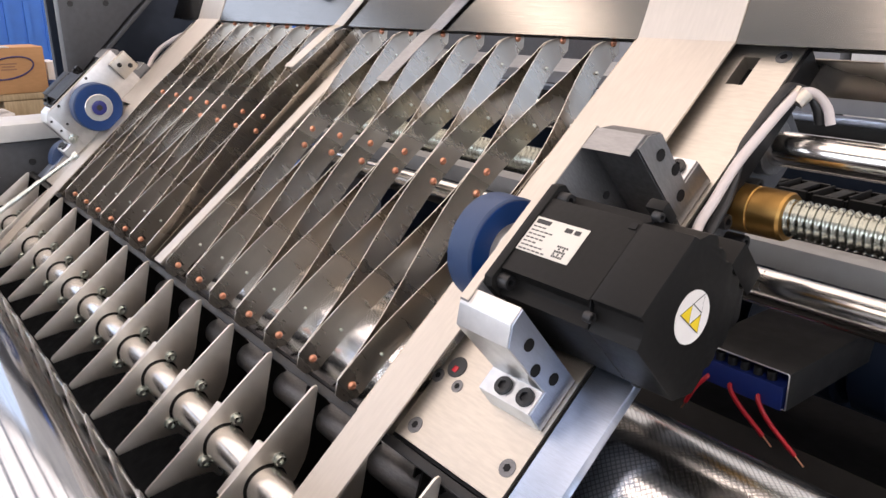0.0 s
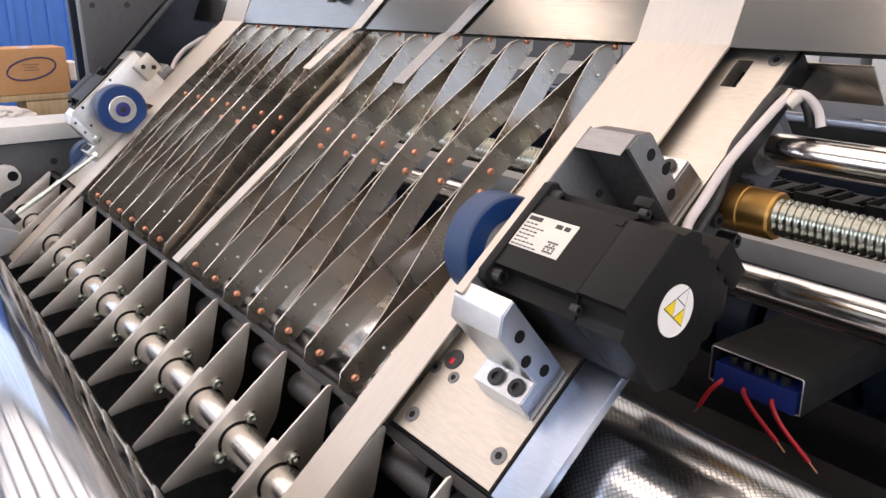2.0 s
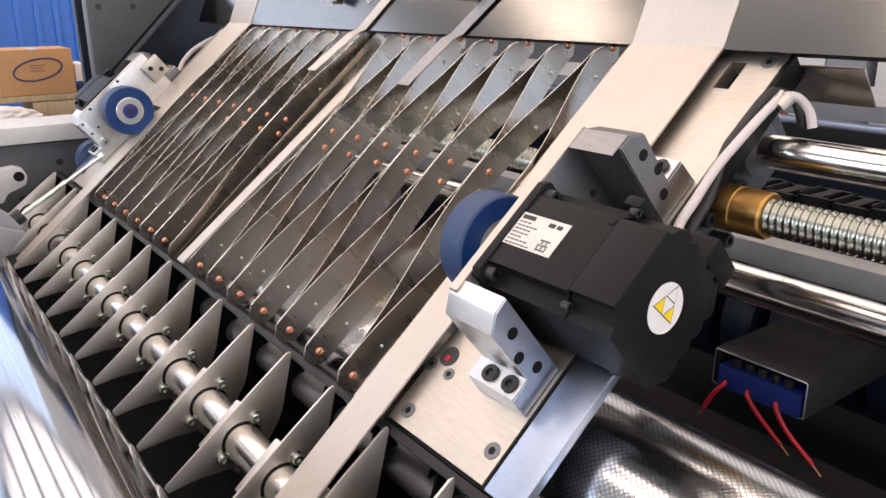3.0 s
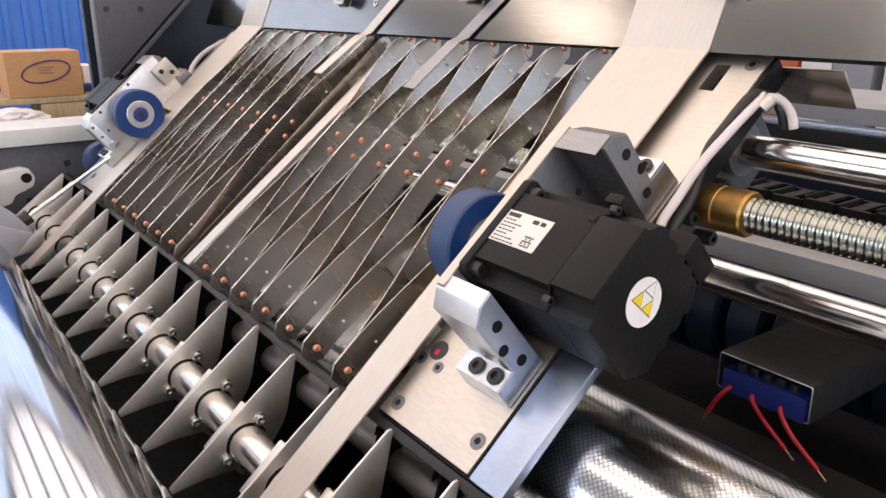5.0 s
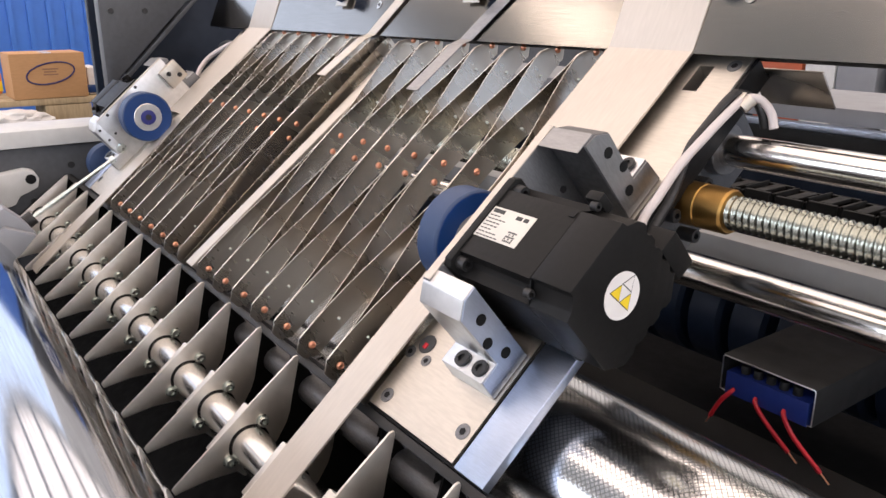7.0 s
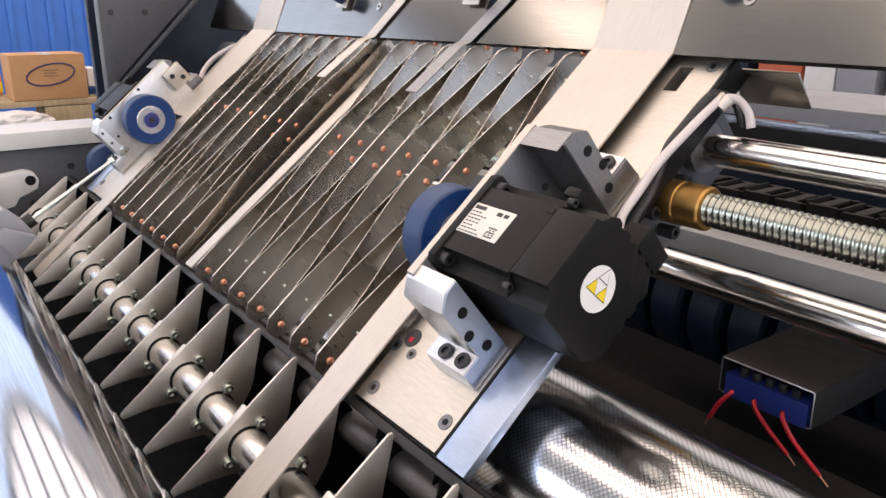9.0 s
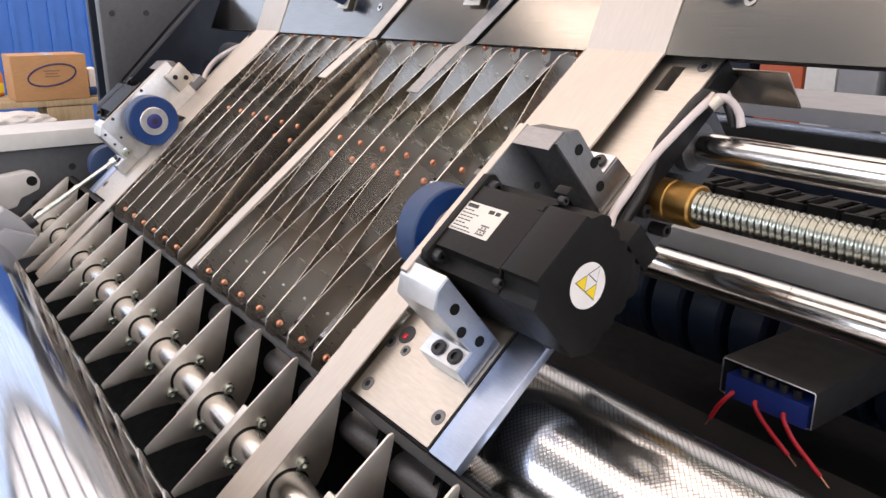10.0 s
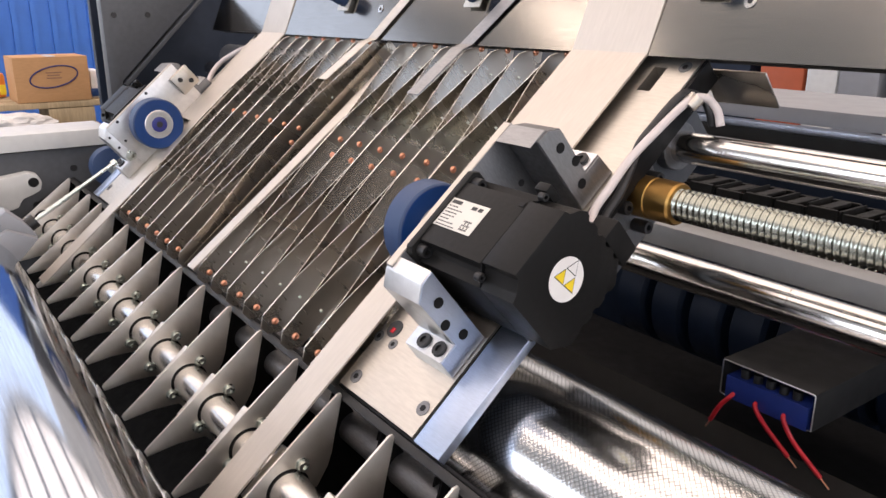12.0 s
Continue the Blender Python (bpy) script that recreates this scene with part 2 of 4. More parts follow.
def tube(bm, pts, r, seg=10):
    pts = [Vector(p) for p in pts]
    rings, side = [], None
    for i, p in enumerate(pts):
        d = (pts[min(i + 1, len(pts) - 1)] - pts[max(i - 1, 0)]).normalized()
        if side is None:
            side = d.orthogonal().normalized()
        side = (side - d * side.dot(d)).normalized()
        up = d.cross(side)
        rings.append([bm.verts.new(p + r * (math.cos(2 * math.pi * k / seg) * side + math.sin(2 * math.pi * k / seg) * up)) for k in range(seg)])
    for p, q in zip(rings, rings[1:]):
        for k in range(seg):
            bm.faces.new((p[k], p[(k + 1) % seg], q[(k + 1) % seg], q[k]))
    bm.faces.new(rings[0][::-1])
    bm.faces.new(rings[-1])
    return bm


def smooth_line(pts, n=8):
    """Points of a smooth line through the given ones."""
    pts = [Vector(p) for p in pts]
    full = [2 * pts[0] - pts[1], *pts, 2 * pts[-1] - pts[-2]]
    out = []
    for a, b, c, d in zip(full, full[1:], full[2:], full[3:]):
        for i in range(n):
            s = i / n
            out.append(0.5 * ((2 * b) + (c - a) * s + (2 * a - 5 * b + 4 * c - d) * s * s + (3 * b - a - 3 * c + d) * s ** 3))
    return out + [pts[-1]]


def B():
    return bmesh.new()


def cap_screw(bm, p, d, r, h, seg=20):
    """A socket head: a cylinder with a hexagonal hollow, standing at p along d."""
    p, d = Vector(p), Vector(d).normalized()
    m = Matrix.Translation(p) @ d.to_track_quat("Z", "Y").to_matrix().to_4x4()
    prof = [(r, 0), (r, h * 0.9), (r * 0.92, h), (r * 0.52, h), (r * 0.52, h * 0.45)]
    rings = []
    for k, (q, z) in enumerate(prof):
        ring = []
        for i in range(seg):
            a = 2 * math.pi * i / seg
            f = q
            if k >= 3:
                w = (a + math.pi / 6) % (math.pi / 3) - math.pi / 6
                f = q * math.cos(math.pi / 6) / math.cos(w)
            ring.append(bm.verts.new(m @ Vector((f * math.cos(a), f * math.sin(a), z))))
        rings.append(ring)
    for a, b in zip(rings, rings[1:]):
        for i in range(seg):
            bm.faces.new((a[i], a[(i + 1) % seg], b[(i + 1) % seg], b[i]))
    bm.faces.new(rings[-1])
    return bm


MOVES = []               # (thing, side): what rides on a carriage; side +1 or -1


def rides(ob, side):
    MOVES.append((ob, side, ob.matrix_world.copy()))
    return ob


# ---- the hall ----
def hall():
    x0, x1, y0, y1, h = -9.0, 7.0, -5.0, 6.0, 5.2
    structure("floor", box(B(), (x0, y0, -0.1), (x1, y1, 0)), "concrete", "grey sealed concrete workshop floor")
    bm = B()
    for y in PANEL_ROWS:
        for a, b in zip((x0, *(x + w / 2 + 0.02 for x, w in PANELS)), (*(x - w / 2 - 0.02 for x, w in PANELS), x1)):
            box(bm, (a, y - 0.47, h), (b, y + 0.47, h + 0.1))
    for a, b in ((y0, -3.87), (-2.93, -2.72)):
        box(bm, (x0, a, h), (x1, b, h + 0.1))
    edges = [-2.72] + [v for y in SKYLIGHTS for v in (y - 0.52, y + 0.52)] + [y1]
    for a, b in zip(edges[::2], edges[1::2]):
        box(bm, (x0, a, h), (x1, b, h + 0.1))
    for y in SKYLIGHTS:
        box(bm, (x0, y - 0.52, h), (-8.85, y + 0.52, h + 0.1))
        box(bm, (5.55, y - 0.52, h), (x1, y + 0.52, h + 0.1))
    structure("ceiling", bm, "roof", "pale workshop ceiling with long roof lights")
    # unseen east wall, opened where the two added lamps shine in
    bm = B()
    for lo, hi in (((y0, 0), (y1, 1.25)), ((y0, 4.35), (y1, h)), ((y0, 3.15), (y1, 3.35)), ((y0, 3.35), (-0.65, 4.35)), ((5.85, 3.35), (y1, 4.35)), ((y0, 1.25), (-0.85, 3.15)), ((5.25, 1.25), (y1, 3.15))):
        box(bm, (x1, lo[0], lo[1]), (x1 + 0.15, hi[0], hi[1]))
    structure("wall_east", bm, "hallwhite", "unseen pale workshop end wall with openings for added fill lamps")
    # unseen; this lower part is grey so the strips' tips reflect dark
    structure("wall_north", box(B(), (x0, y1, 0), (x1, y1 + 0.15, 1.58)), "cabinet", "unseen lower part of the back wall, grey to darken the strips' reflections")
    bm = B()
    for a, b in ((x0, 1.4), (2.9, 3.5), (5.0, x1)):
        box(bm, (a, y1, 1.582), (b, y1 + 0.15, h))
    for a, b in ((1.4, 2.9), (3.5, 5.0)):
        box(bm, (a, y1, 2.85), (b, y1 + 0.15, h))
    structure("wall_north_upper", bm, "hallwhite", "pale upper part of the workshop back wall with two windows")
    bm = B()
    for lo, hi in (((y0, 0), (y1, 1.2)), ((y0, 5.0), (y1, h)), ((y0, 1.2), (-4.6, 5.0)), ((2.6, 1.2), (y1, 5.0))):
        box(bm, (x0 - 0.15, lo[0], lo[1]), (x0, hi[0], hi[1]))
    structure("wall_west", bm, "hallwhite", "pale painted workshop far wall with a wide window")
    bm = B()
    box(bm, (x0, y0 - 0.2, 0), (x1, y0, 1.9))
    box(bm, (x0, y0 - 0.2, 3.9), (x1, y0, h))
    for i in range(6):
        cx = -6.6 + 3.2 * i
        box(bm, (max(x0, cx - 0.45), y0 - 0.2, 1.9), (min(x1, cx + 0.45), y0, 3.9))
    structure("wall_south", bm, "hallwhite", "pale workshop wall with a row of windows")


hall()


# ---- honeycomb of sprung strips between the carriages ----
PIVOT = (0.219, -0.384)      # middle of a strip, in u and n
TOP_N, LOW_N = -0.3695, -0.3945
HALF = {"lower": (0.1975, 0.2105), "upper": (0.1625, 0.1700)}   # way from the middle to the end rivet, and to the tip
MEAN = 0.0511                # mean distance from node to node


def ease(s):
    s = min(max((s - 0.05) / 0.88, 0), 1)
    return s * s * (3 - 2 * s)


def leaf(kind, e):
    """Half a strip: a thin band standing on edge, bowed sideways towards its end."""
    node, tip = HALF[kind]
    sign = -1 if kind == "lower" else 1
    off = e * (MEAN / 2 - 0.001)
    bm = B()
    n_u, rows = 22, []
    t0, t1 = TOP_N - PIVOT[1], LOW_N - PIVOT[1]
    for i in range(n_u + 1):
        d = tip * i / n_u
        x = off * ease(d / node)
        cut = max(0.0, (d - (tip - 0.007)) / 0.007)
        cut = 0.007 * (1 - math.sqrt(max(0.0, 1 - cut * cut)))
        drop = 0.0 if kind == "lower" else 0.017 * max(0.0, (d - (tip - 0.026)) / 0.026) ** 1.4
        row = []
        for n in (min(t0 - cut, t0 - drop), t0 * 0.5 + t1 * 0.5, t1 + cut):
            for th in (-0.0004, 0.0004):
                row.append(bm.verts.new((x + th, sign * d, n)))
        rows.append(row)
    for a, b in zip(rows, rows[1:]):
        for p, q in ((0, 2), (2, 4)):
            bm.faces.new((a[p], a[q], b[q], b[p]))
            bm.faces.new((a[p + 1], a[q + 1], b[q + 1], b[p + 1]))
        bm.faces.new((a[0], a[1], b[1], b[0]))
        bm.faces.new((a[4], a[5], b[5], b[4]))
    for r in (rows[0], rows[-1]):
        bm.faces.new((r[0], r[1], r[3], r[2]))
        bm.faces.new((r[2], r[3], r[5], r[4]))
    return bm


def rivet_mesh(name, r, mat):
    bm = B()
    rings = []
    for x, q in ((-0.0004, 1), (0.0006, 1.0), (0.0014, 0.88), (0.0020, 0.62), (0.0022, 0.40), (0.0017, 0.30)):
        rings.append([bm.verts.new((x, q * r * math.cos(2 * math.pi * k / 14), q * r * math.sin(2 * math.pi * k / 14))) for k in range(14)])
    for a, b in zip(rings, rings[1:]):
        for k in range(14):
            bm.faces.new((a[k], a[(k + 1) % 14], b[(k + 1) % 14], b[k]))
    bm.faces.new(rings[-1])
    return mesh_of(name, bm, mat, 40)


RIVET = rivet_mesh("rivet", 0.0034, "copper")
PIN = rivet_mesh("pin", 0.0016, "zinc")
LEAVES = {(k, e): mesh_of(k + "_leaf", leaf(k, e), "spring", 40) for k in HALF for e in (1, -1)}
LIPS = {}
for k_ in HALF:
    for e_ in (1, -1):
        node_, tip_ = HALF[k_]
        sg_ = -1 if k_ == "lower" else 1
        b_ = B()
        tube(b_, [(e_ * (MEAN / 2 - 0.001) * ease(tip_ * i / 20 / node_), sg_ * tip_ * i / 20, TOP_N - PIVOT[1] - (0.0 if k_ == "lower" else 0.017 * max(0.0, (tip_ * i / 20 - (tip_ - 0.026)) / 0.026) ** 1.4)) for i in range(20)], 0.00034, 6)
        LIPS[k_, e_] = mesh_of("cut_edge", b_, "edge")
STRIPS = []                  # (strip, leaves, index, bank)


def strip(s, bank):
    odd = s % 2 == 1
    e = -1 if odd else 1
    root = new("sprung_strip")
    tagged(root, "thin dark spring steel strip riveted into an expanding honeycomb", "strip", "strips of the expanding honeycomb")
    leaves = []
    for kind in HALF:
        node, tip = HALF[kind]
        sg = -1 if kind == "lower" else 1
        lf = new(kind + "_leaf", LEAVES[kind, e])
        lf.parent = root
        leaves.append((kind, lf))
        lip = new("cut_edge", LIPS[kind, e])
        lip.parent = lf
        lip["label"] = "bright bare cut edge"
        xe = e * (MEAN / 2 - 0.001)

        def stud(me, u, n):
            d = abs(u)
            h = 1e-3
            slope = (ease((d + h) / node) - ease((d - h) / node)) * xe / (2 * h) * sg
            o = new(me.name, me)
            o.parent = lf
            o.matrix_basis = Matrix.Translation((xe * ease(d / node) + 0.0004, u, n)) @ Matrix.Rotation(-math.atan(slope), 4, "Z")

        if odd:
            stud(RIVET, sg * node, 0.001)
            for f in ((0.84,) if kind == "lower" else (0.80, 0.44)):
                stud(PIN, sg * node * f, -0.002)
        elif kind == "lower":
            stud(RIVET, -0.0108, -0.0045)
        else:
            stud(RIVET, 0.0085, 0.0010)
            stud(PIN, node * 0.40, -0.001)
    STRIPS.append((root, leaves, s, bank, e))


for bank in ("right", "left"):
    for s in range(1, 15):
        strip(s, bank)


def bank_ends(bank, t):
    if bank == "right":
        return -0.812, -0.509 + slide(t)
    return -1.179 - slide(t), -0.876


# ---- centre bar and fixed front bar ----
def centre_bar():
    ob = thing("centre_bar", "pale steel bar between the two banks of strips", "bar", (MIDDLE - 0.008, 0.2, -0.374))
    part("bar", prism(B(), [(0.012, -0.3735), (0.012, -0.3705), (0.385, -0.3885), (0.385, -0.3915)], -0.8405, -0.8215, "X", 0.0005), "band", ob)
    part("side_strip", prism(B(), [(0.012, -0.3835), (0.012, -0.3800), (0.385, -0.3925), (0.385, -0.3955)], -0.8560, -0.8440, "X", 0.0005), "plate", ob, "narrow tan side strip")
    part("rib", prism(B(), [(0.012, -0.4043), (0.012, -0.3740), (0.385, -0.3920), (0.385, -0.4043)], -0.8435, -0.8410), "spring", ob, "dark upright rib")
    part("flange", box(B(), (-0.8692, 0.012, -0.4300), (-0.8680, 0.385, -0.3800)), "spring", ob, "dark upright flange")
    for u in (0.10, 0.25):
        part("clip", box(B(), (-0.8215, u, -0.394), (-0.812, u + 0.016, -0.392), 0.0004), "blade", ob)


centre_bar()


def front_bar():
    ob = thing("front_bar", "slim black bar along the lower ends of the strips", "bar", (MIDDLE, 0.008, -0.386))
    part("bar", box(B(), (-1.50, 0.0035, -0.396), (0.15, 0.0105, -0.3865), 0.0012), "blackpaint", ob)
    part("lip", box(B(), (-1.50, 0.0110, -0.402), (0.15, 0.0135, -0.3890), 0.0005), "blackfin", ob)


front_bar()


# ---- rollers and rods ----
def rollers():
    ob = thing("chrome_roller", "large mirror-polished chrome roller in front of the blades", "roller", (MIDDLE, -0.159, -0.254))
    part("body", lathe(B(), [(-1.62, 0.056), (-1.615, 0.060), (0.30, 0.060), (0.305, 0.056)], -0.159, -0.254, 128), "chrome", ob)
    part("journal", lathe(B(), [(-1.75, 0.025), (-1.62, 0.025)], -0.159, -0.254, 32), "rod", ob)
    ob = thing("knurled_roller", "large steel roller with a fine diamond knurl below the carriage", "roller", (MIDDLE, 0.0628, -0.4713))
    part("body", lathe(B(), [(-1.45, 0.060), (-1.445, 0.0645), (0.30, 0.0645), (0.305, 0.060)], 0.0628, -0.4713, 128), "knurl", ob)
    part("journal", lathe(B(), [(-1.6, 0.02), (-1.45, 0.02)], 0.0628, -0.4713, 32), "rod", ob)
    ob = thing("lower_guide_rod", "thick polished steel guide rod", "rod", (MIDDLE, 0.278, -0.536))
    part("rod", lathe(B(), [(-1.50, 0.014), (-1.498, 0.0149), (0.398, 0.0149), (0.40, 0.014)], 0.278, -0.536, 64), "rod", ob)
    ob = thing("upper_guide_rod", "polished steel guide rod", "rod", (MIDDLE, 0.331, -0.427))
    part("rod", lathe(B(), [(-1.50, 0.012), (-1.498, 0.0126), (0.398, 0.0126), (0.40, 0.012)], 0.331, -0.427, 64), "rod", ob)
    ob = thing("turned_bar", "dark steel round bar below the strips' lower ends", "rod", (MIDDLE, -0.004, -0.440))
    part("rod", lathe(B(), [(-1.5, 0.0135), (0.3, 0.0135)], -0.0070, -0.4330, 48), "alu_dark", ob)


rollers()

SCREW_U, SCREW_N, PITCH = 0.2715, -0.420, 0.0052


def lead_screw():
    ob = thing("lead_screw", "long plated ball screw with opposite threads on its halves", "screw", (MIDDLE, SCREW_U, SCREW_N))
    seg, per = 20, 7
    for name, x0, x1, hand in (("thread", MIDDLE, 0.40, 1), ("thread", -1.50, MIDDLE, -1)):
        n = int(round((x1 - x0) / PITCH * per))
        xs = np.linspace(x0, x1, n + 1) - MIDDLE
        th = np.arange(seg) * 2 * np.pi / seg
        X, T = np.meshgrid(xs, th, indexing="ij")
        ph = (X / PITCH - hand * T / (2 * np.pi)) % 1.0
        groove = np.clip(np.sin(np.pi * np.clip((ph - 0.22) / 0.78, 0, 1)), 0, 1) ** 0.7
        r = 0.0127 - 0.0017 * groove
        co = np.stack([X, r * np.cos(T), r * np.sin(T)], -1).reshape(-1, 3)
        i, k = np.meshgrid(np.arange(n), np.arange(seg), indexing="ij")
        k2 = (k + 1) % seg
        fs = np.stack([i * seg + k, (i + 1) * seg + k, (i + 1) * seg + k2, i * seg + k2], -1).reshape(-1, 4)
        me = bpy.data.meshes.new(name)
        me.from_pydata(co.tolist(), [], fs.tolist())
        me.shade_smooth()
        me.materials.append(M["thread"])
        o = new(name, me)
        o.parent = ob
    return ob


SCREW = lead_screw()


# ---- row of blades on their shaft ----
K = 1.06
BLADE_X0, BLADE_STEP = -0.6077 * K, 0.07195 * K
OUTLINE = [(-0.1312, -0.3560), (-0.1295, -0.3515), (-0.1265, -0.3508), (-0.0345, -0.3555), (0.0041, -0.3582), (0.0067, -0.3600),
           (0.0060, -0.3622), (-0.0212, -0.3815), (-0.0300, -0.3882), (-0.0400, -0.3935), (-0.0550, -0.3975), (-0.0720, -0.3972), (-0.0880, -0.3900), (-0.1093, -0.3705)]
OUTLINE = [(a * K, b * K) for a, b in OUTLINE]
AXIS_U, AXIS_N = -0.0700 * K, -0.3790 * K


def blade_shaft():
    ob = thing("blade_shaft", "turned shaft carrying a row of pointed matt steel blades", "blade shaft", (MIDDLE, AXIS_U, AXIS_N))
    part("shaft", lathe(B(), [(-1.6, 0.0165), (0.12, 0.0165)], AXIS_U, AXIS_N, 48), "shaft", ob)
    bm = prism(B(), OUTLINE, -0.0010, 0.0010, "X", 0.0003)
    bmesh.ops.translate(bm, verts=bm.verts, vec=(0, -AXIS_U, -AXIS_N))
    blade_me = mesh_of("blade", bm, "blade")
    bm = lathe(B(), [(0.0009, 0.0182), (0.0012, 0.0181), (0.0012, 0.0166)], 0, 0, 48)
    ring_me = mesh_of("ring_gap", bm, "blackfin")
    bm = box(B(), (-0.0135, -0.024, -0.020), (-0.0016, 0.024, 0.0225), 0.0015)
    collar_me = mesh_of("collar", bm, "blade")
    bm = lathe(B(), [(0.0010, 0.0058), (0.0016, 0.0058), (0.0017, 0.0052)], 0, 0, 20)
    washer_me = mesh_of("washer", bm, "zinc")
    screw_me = mesh_of("screw", cap_screw(B(), (0.0016, 0, 0), (1, 0, 0), 0.0044, 0.0042), "zinc")
    for i in range(-4, 13):
        x = BLADE_X0 - i * BLADE_STEP - MIDDLE
        bl = new("blade", blade_me)
        bl.parent = ob
        bl.location = (x, 0, 0)
        for me, u, n in ((ring_me, 0, 0), (collar_me, 0, 0), (washer_me, 0.0203 * K, 0.0054 * K), (screw_me, 0.0203 * K, 0.0054 * K), (washer_me, -0.0190 * K, 0.0045 * K), (screw_me, -0.0190 * K, 0.0045 * K)):
            o = new(me.name, me)
            o.parent = bl
            o.location = (0, u, n)
            o.rotation_euler = (random.uniform(0, 6.28) if me is screw_me else 0, 0, 0)


blade_shaft()


def counter_blades():
    # rail and short blades carry the shade in their black colour
    ob = thing("counter_blade_rail", "rail of short blades behind the steel blades, coloured black for shade", "blade rail", (MIDDLE, -0.02, -0.46))
    part("rail", box(B(), (-1.55, -0.060, -0.490), (0.15, -0.010, -0.472), 0.002), "shadeblack", ob)
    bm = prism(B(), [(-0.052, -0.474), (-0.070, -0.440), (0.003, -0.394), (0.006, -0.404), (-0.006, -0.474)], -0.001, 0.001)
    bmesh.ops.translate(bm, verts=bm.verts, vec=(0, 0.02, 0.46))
    me = mesh_of("black_blade", bm, "shadeblack")
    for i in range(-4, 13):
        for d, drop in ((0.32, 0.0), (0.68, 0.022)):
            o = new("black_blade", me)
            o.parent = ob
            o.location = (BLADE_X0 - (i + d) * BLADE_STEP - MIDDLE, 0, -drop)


counter_blades()


def blade_shade_sheet():
    # added sheet: paints the shade seen between the blades
    ob = thing("blade_shade_sheet", "added black sheet standing for the shade below the blades", "tray", (MIDDLE, -0.12, -0.45))
    part("sheet", prism(B(), [(-0.225, -0.425), (-0.040, -0.478), (-0.040, -0.480), (-0.225, -0.427)], -1.49, 0.28), "shadeblack", ob)
    part("lip", prism(B(), [(-0.226, -0.424), (-0.226, -0.400), (-0.2285, -0.400), (-0.2285, -0.426)], -1.49, 0.28), "shadeblack", ob)


blade_shade_sheet()


# ---- upper cover ----
RISE = radians(67) - SLOPE
TU, TN = 0.3765, -0.3730


def on_cover(d, h=0.0):
    """u and n at d metres up the cover and h above it."""
    return TU + d * math.cos(RISE) - h * math.sin(RISE), TN + d * math.sin(RISE) + h * math.cos(RISE)


def cover():
    ob = thing("upper_cover", "brushed steel cover sheet with countersunk holes above the strips", "cover", (MIDDLE, TU, TN))
    part("sheet", prism(B(), [on_cover(0), on_cover(0.24), on_cover(0.24, -0.002), on_cover(0, -0.002)], -1.47, 0.20), "cover", ob)
    a, b = on_cover(0.004, -0.0025), on_cover(0.004, -0.02)
    # black bar put in for the dark recess below the sheet's edge
    part("recess_shade_bar", prism(B(), [a, on_cover(0.036, -0.0025), on_cover(0.036, -0.02), b], -1.47, 0.20), "blackpaint", ob, "black bar standing for the shaded recess under the sheet")
    for x, d in ((-0.895, 0.040), (-0.366, 0.046)):
        bm = B()
        u, n = on_cover(d, 0.0004)
        u2, n2 = on_cover(d, 0.0010)
        cyl(bm, (x, u, n), (x, u2, n2), 0.0052, 20)
        h = part("screw", bm, "shaft", ob)
        bm = B()
        u3, n3 = on_cover(d, 0.0014)
        cyl(bm, (x, u2, n2), (x, u3, n3), 0.0022, 6)
        part("socket", bm, "blackox", h)


def finger(x, w, mat, low, lean):
    ob = thing("hold_down_finger", "slim flat steel finger reaching down over the strips", "finger", (x, 0.36, -0.362), MACH, "hold-down fingers")
    a, b = on_cover(0.0, 0.0022), on_cover(0.22, 0.0022)
    c, d = on_cover(0.0, 0.0034), on_cover(0.22, 0.0034)
    low_n = TN + 0.006
    pts = [(low, low_n), (TU - 0.012, low_n), a, b, d, c, (TU - 0.013, low_n + 0.0012), (low, low_n + 0.0012)]
    bm = prism(B(), pts, x - w / 2, x + w / 2, "X", 0.0003)
    for v in bm.verts:
        v.co.x += lean * (min(v.co.y, TU) - low) + 1.05 * max(0.0, v.co.y - TU)
    part("blade", bm, mat, ob, "", 15)


cover()
finger(-0.908, 0.021, "plate", 0.296, 0.26)
finger(-0.700, 0.0215, "alu_grey", 0.294, 0.12)


# ---- the carriages ----
def mx(x, side):
    """A place on the carriage when it stands at its end position: the left one is the mirror of the right one."""
    return x if side > 0 else 2 * MIDDLE - x


def sbox(side, lo, hi, bevel=0.0):
    a, b = mx(lo[0], side), mx(hi[0], side)
    return box(B(), (min(a, b), lo[1], lo[2]), (max(a, b), hi[1], hi[2]), bevel)


def sprism(side, pts, a, b, bevel=0.0):
    return prism(B(), pts, mx(a, side), mx(b, side), "X", bevel)


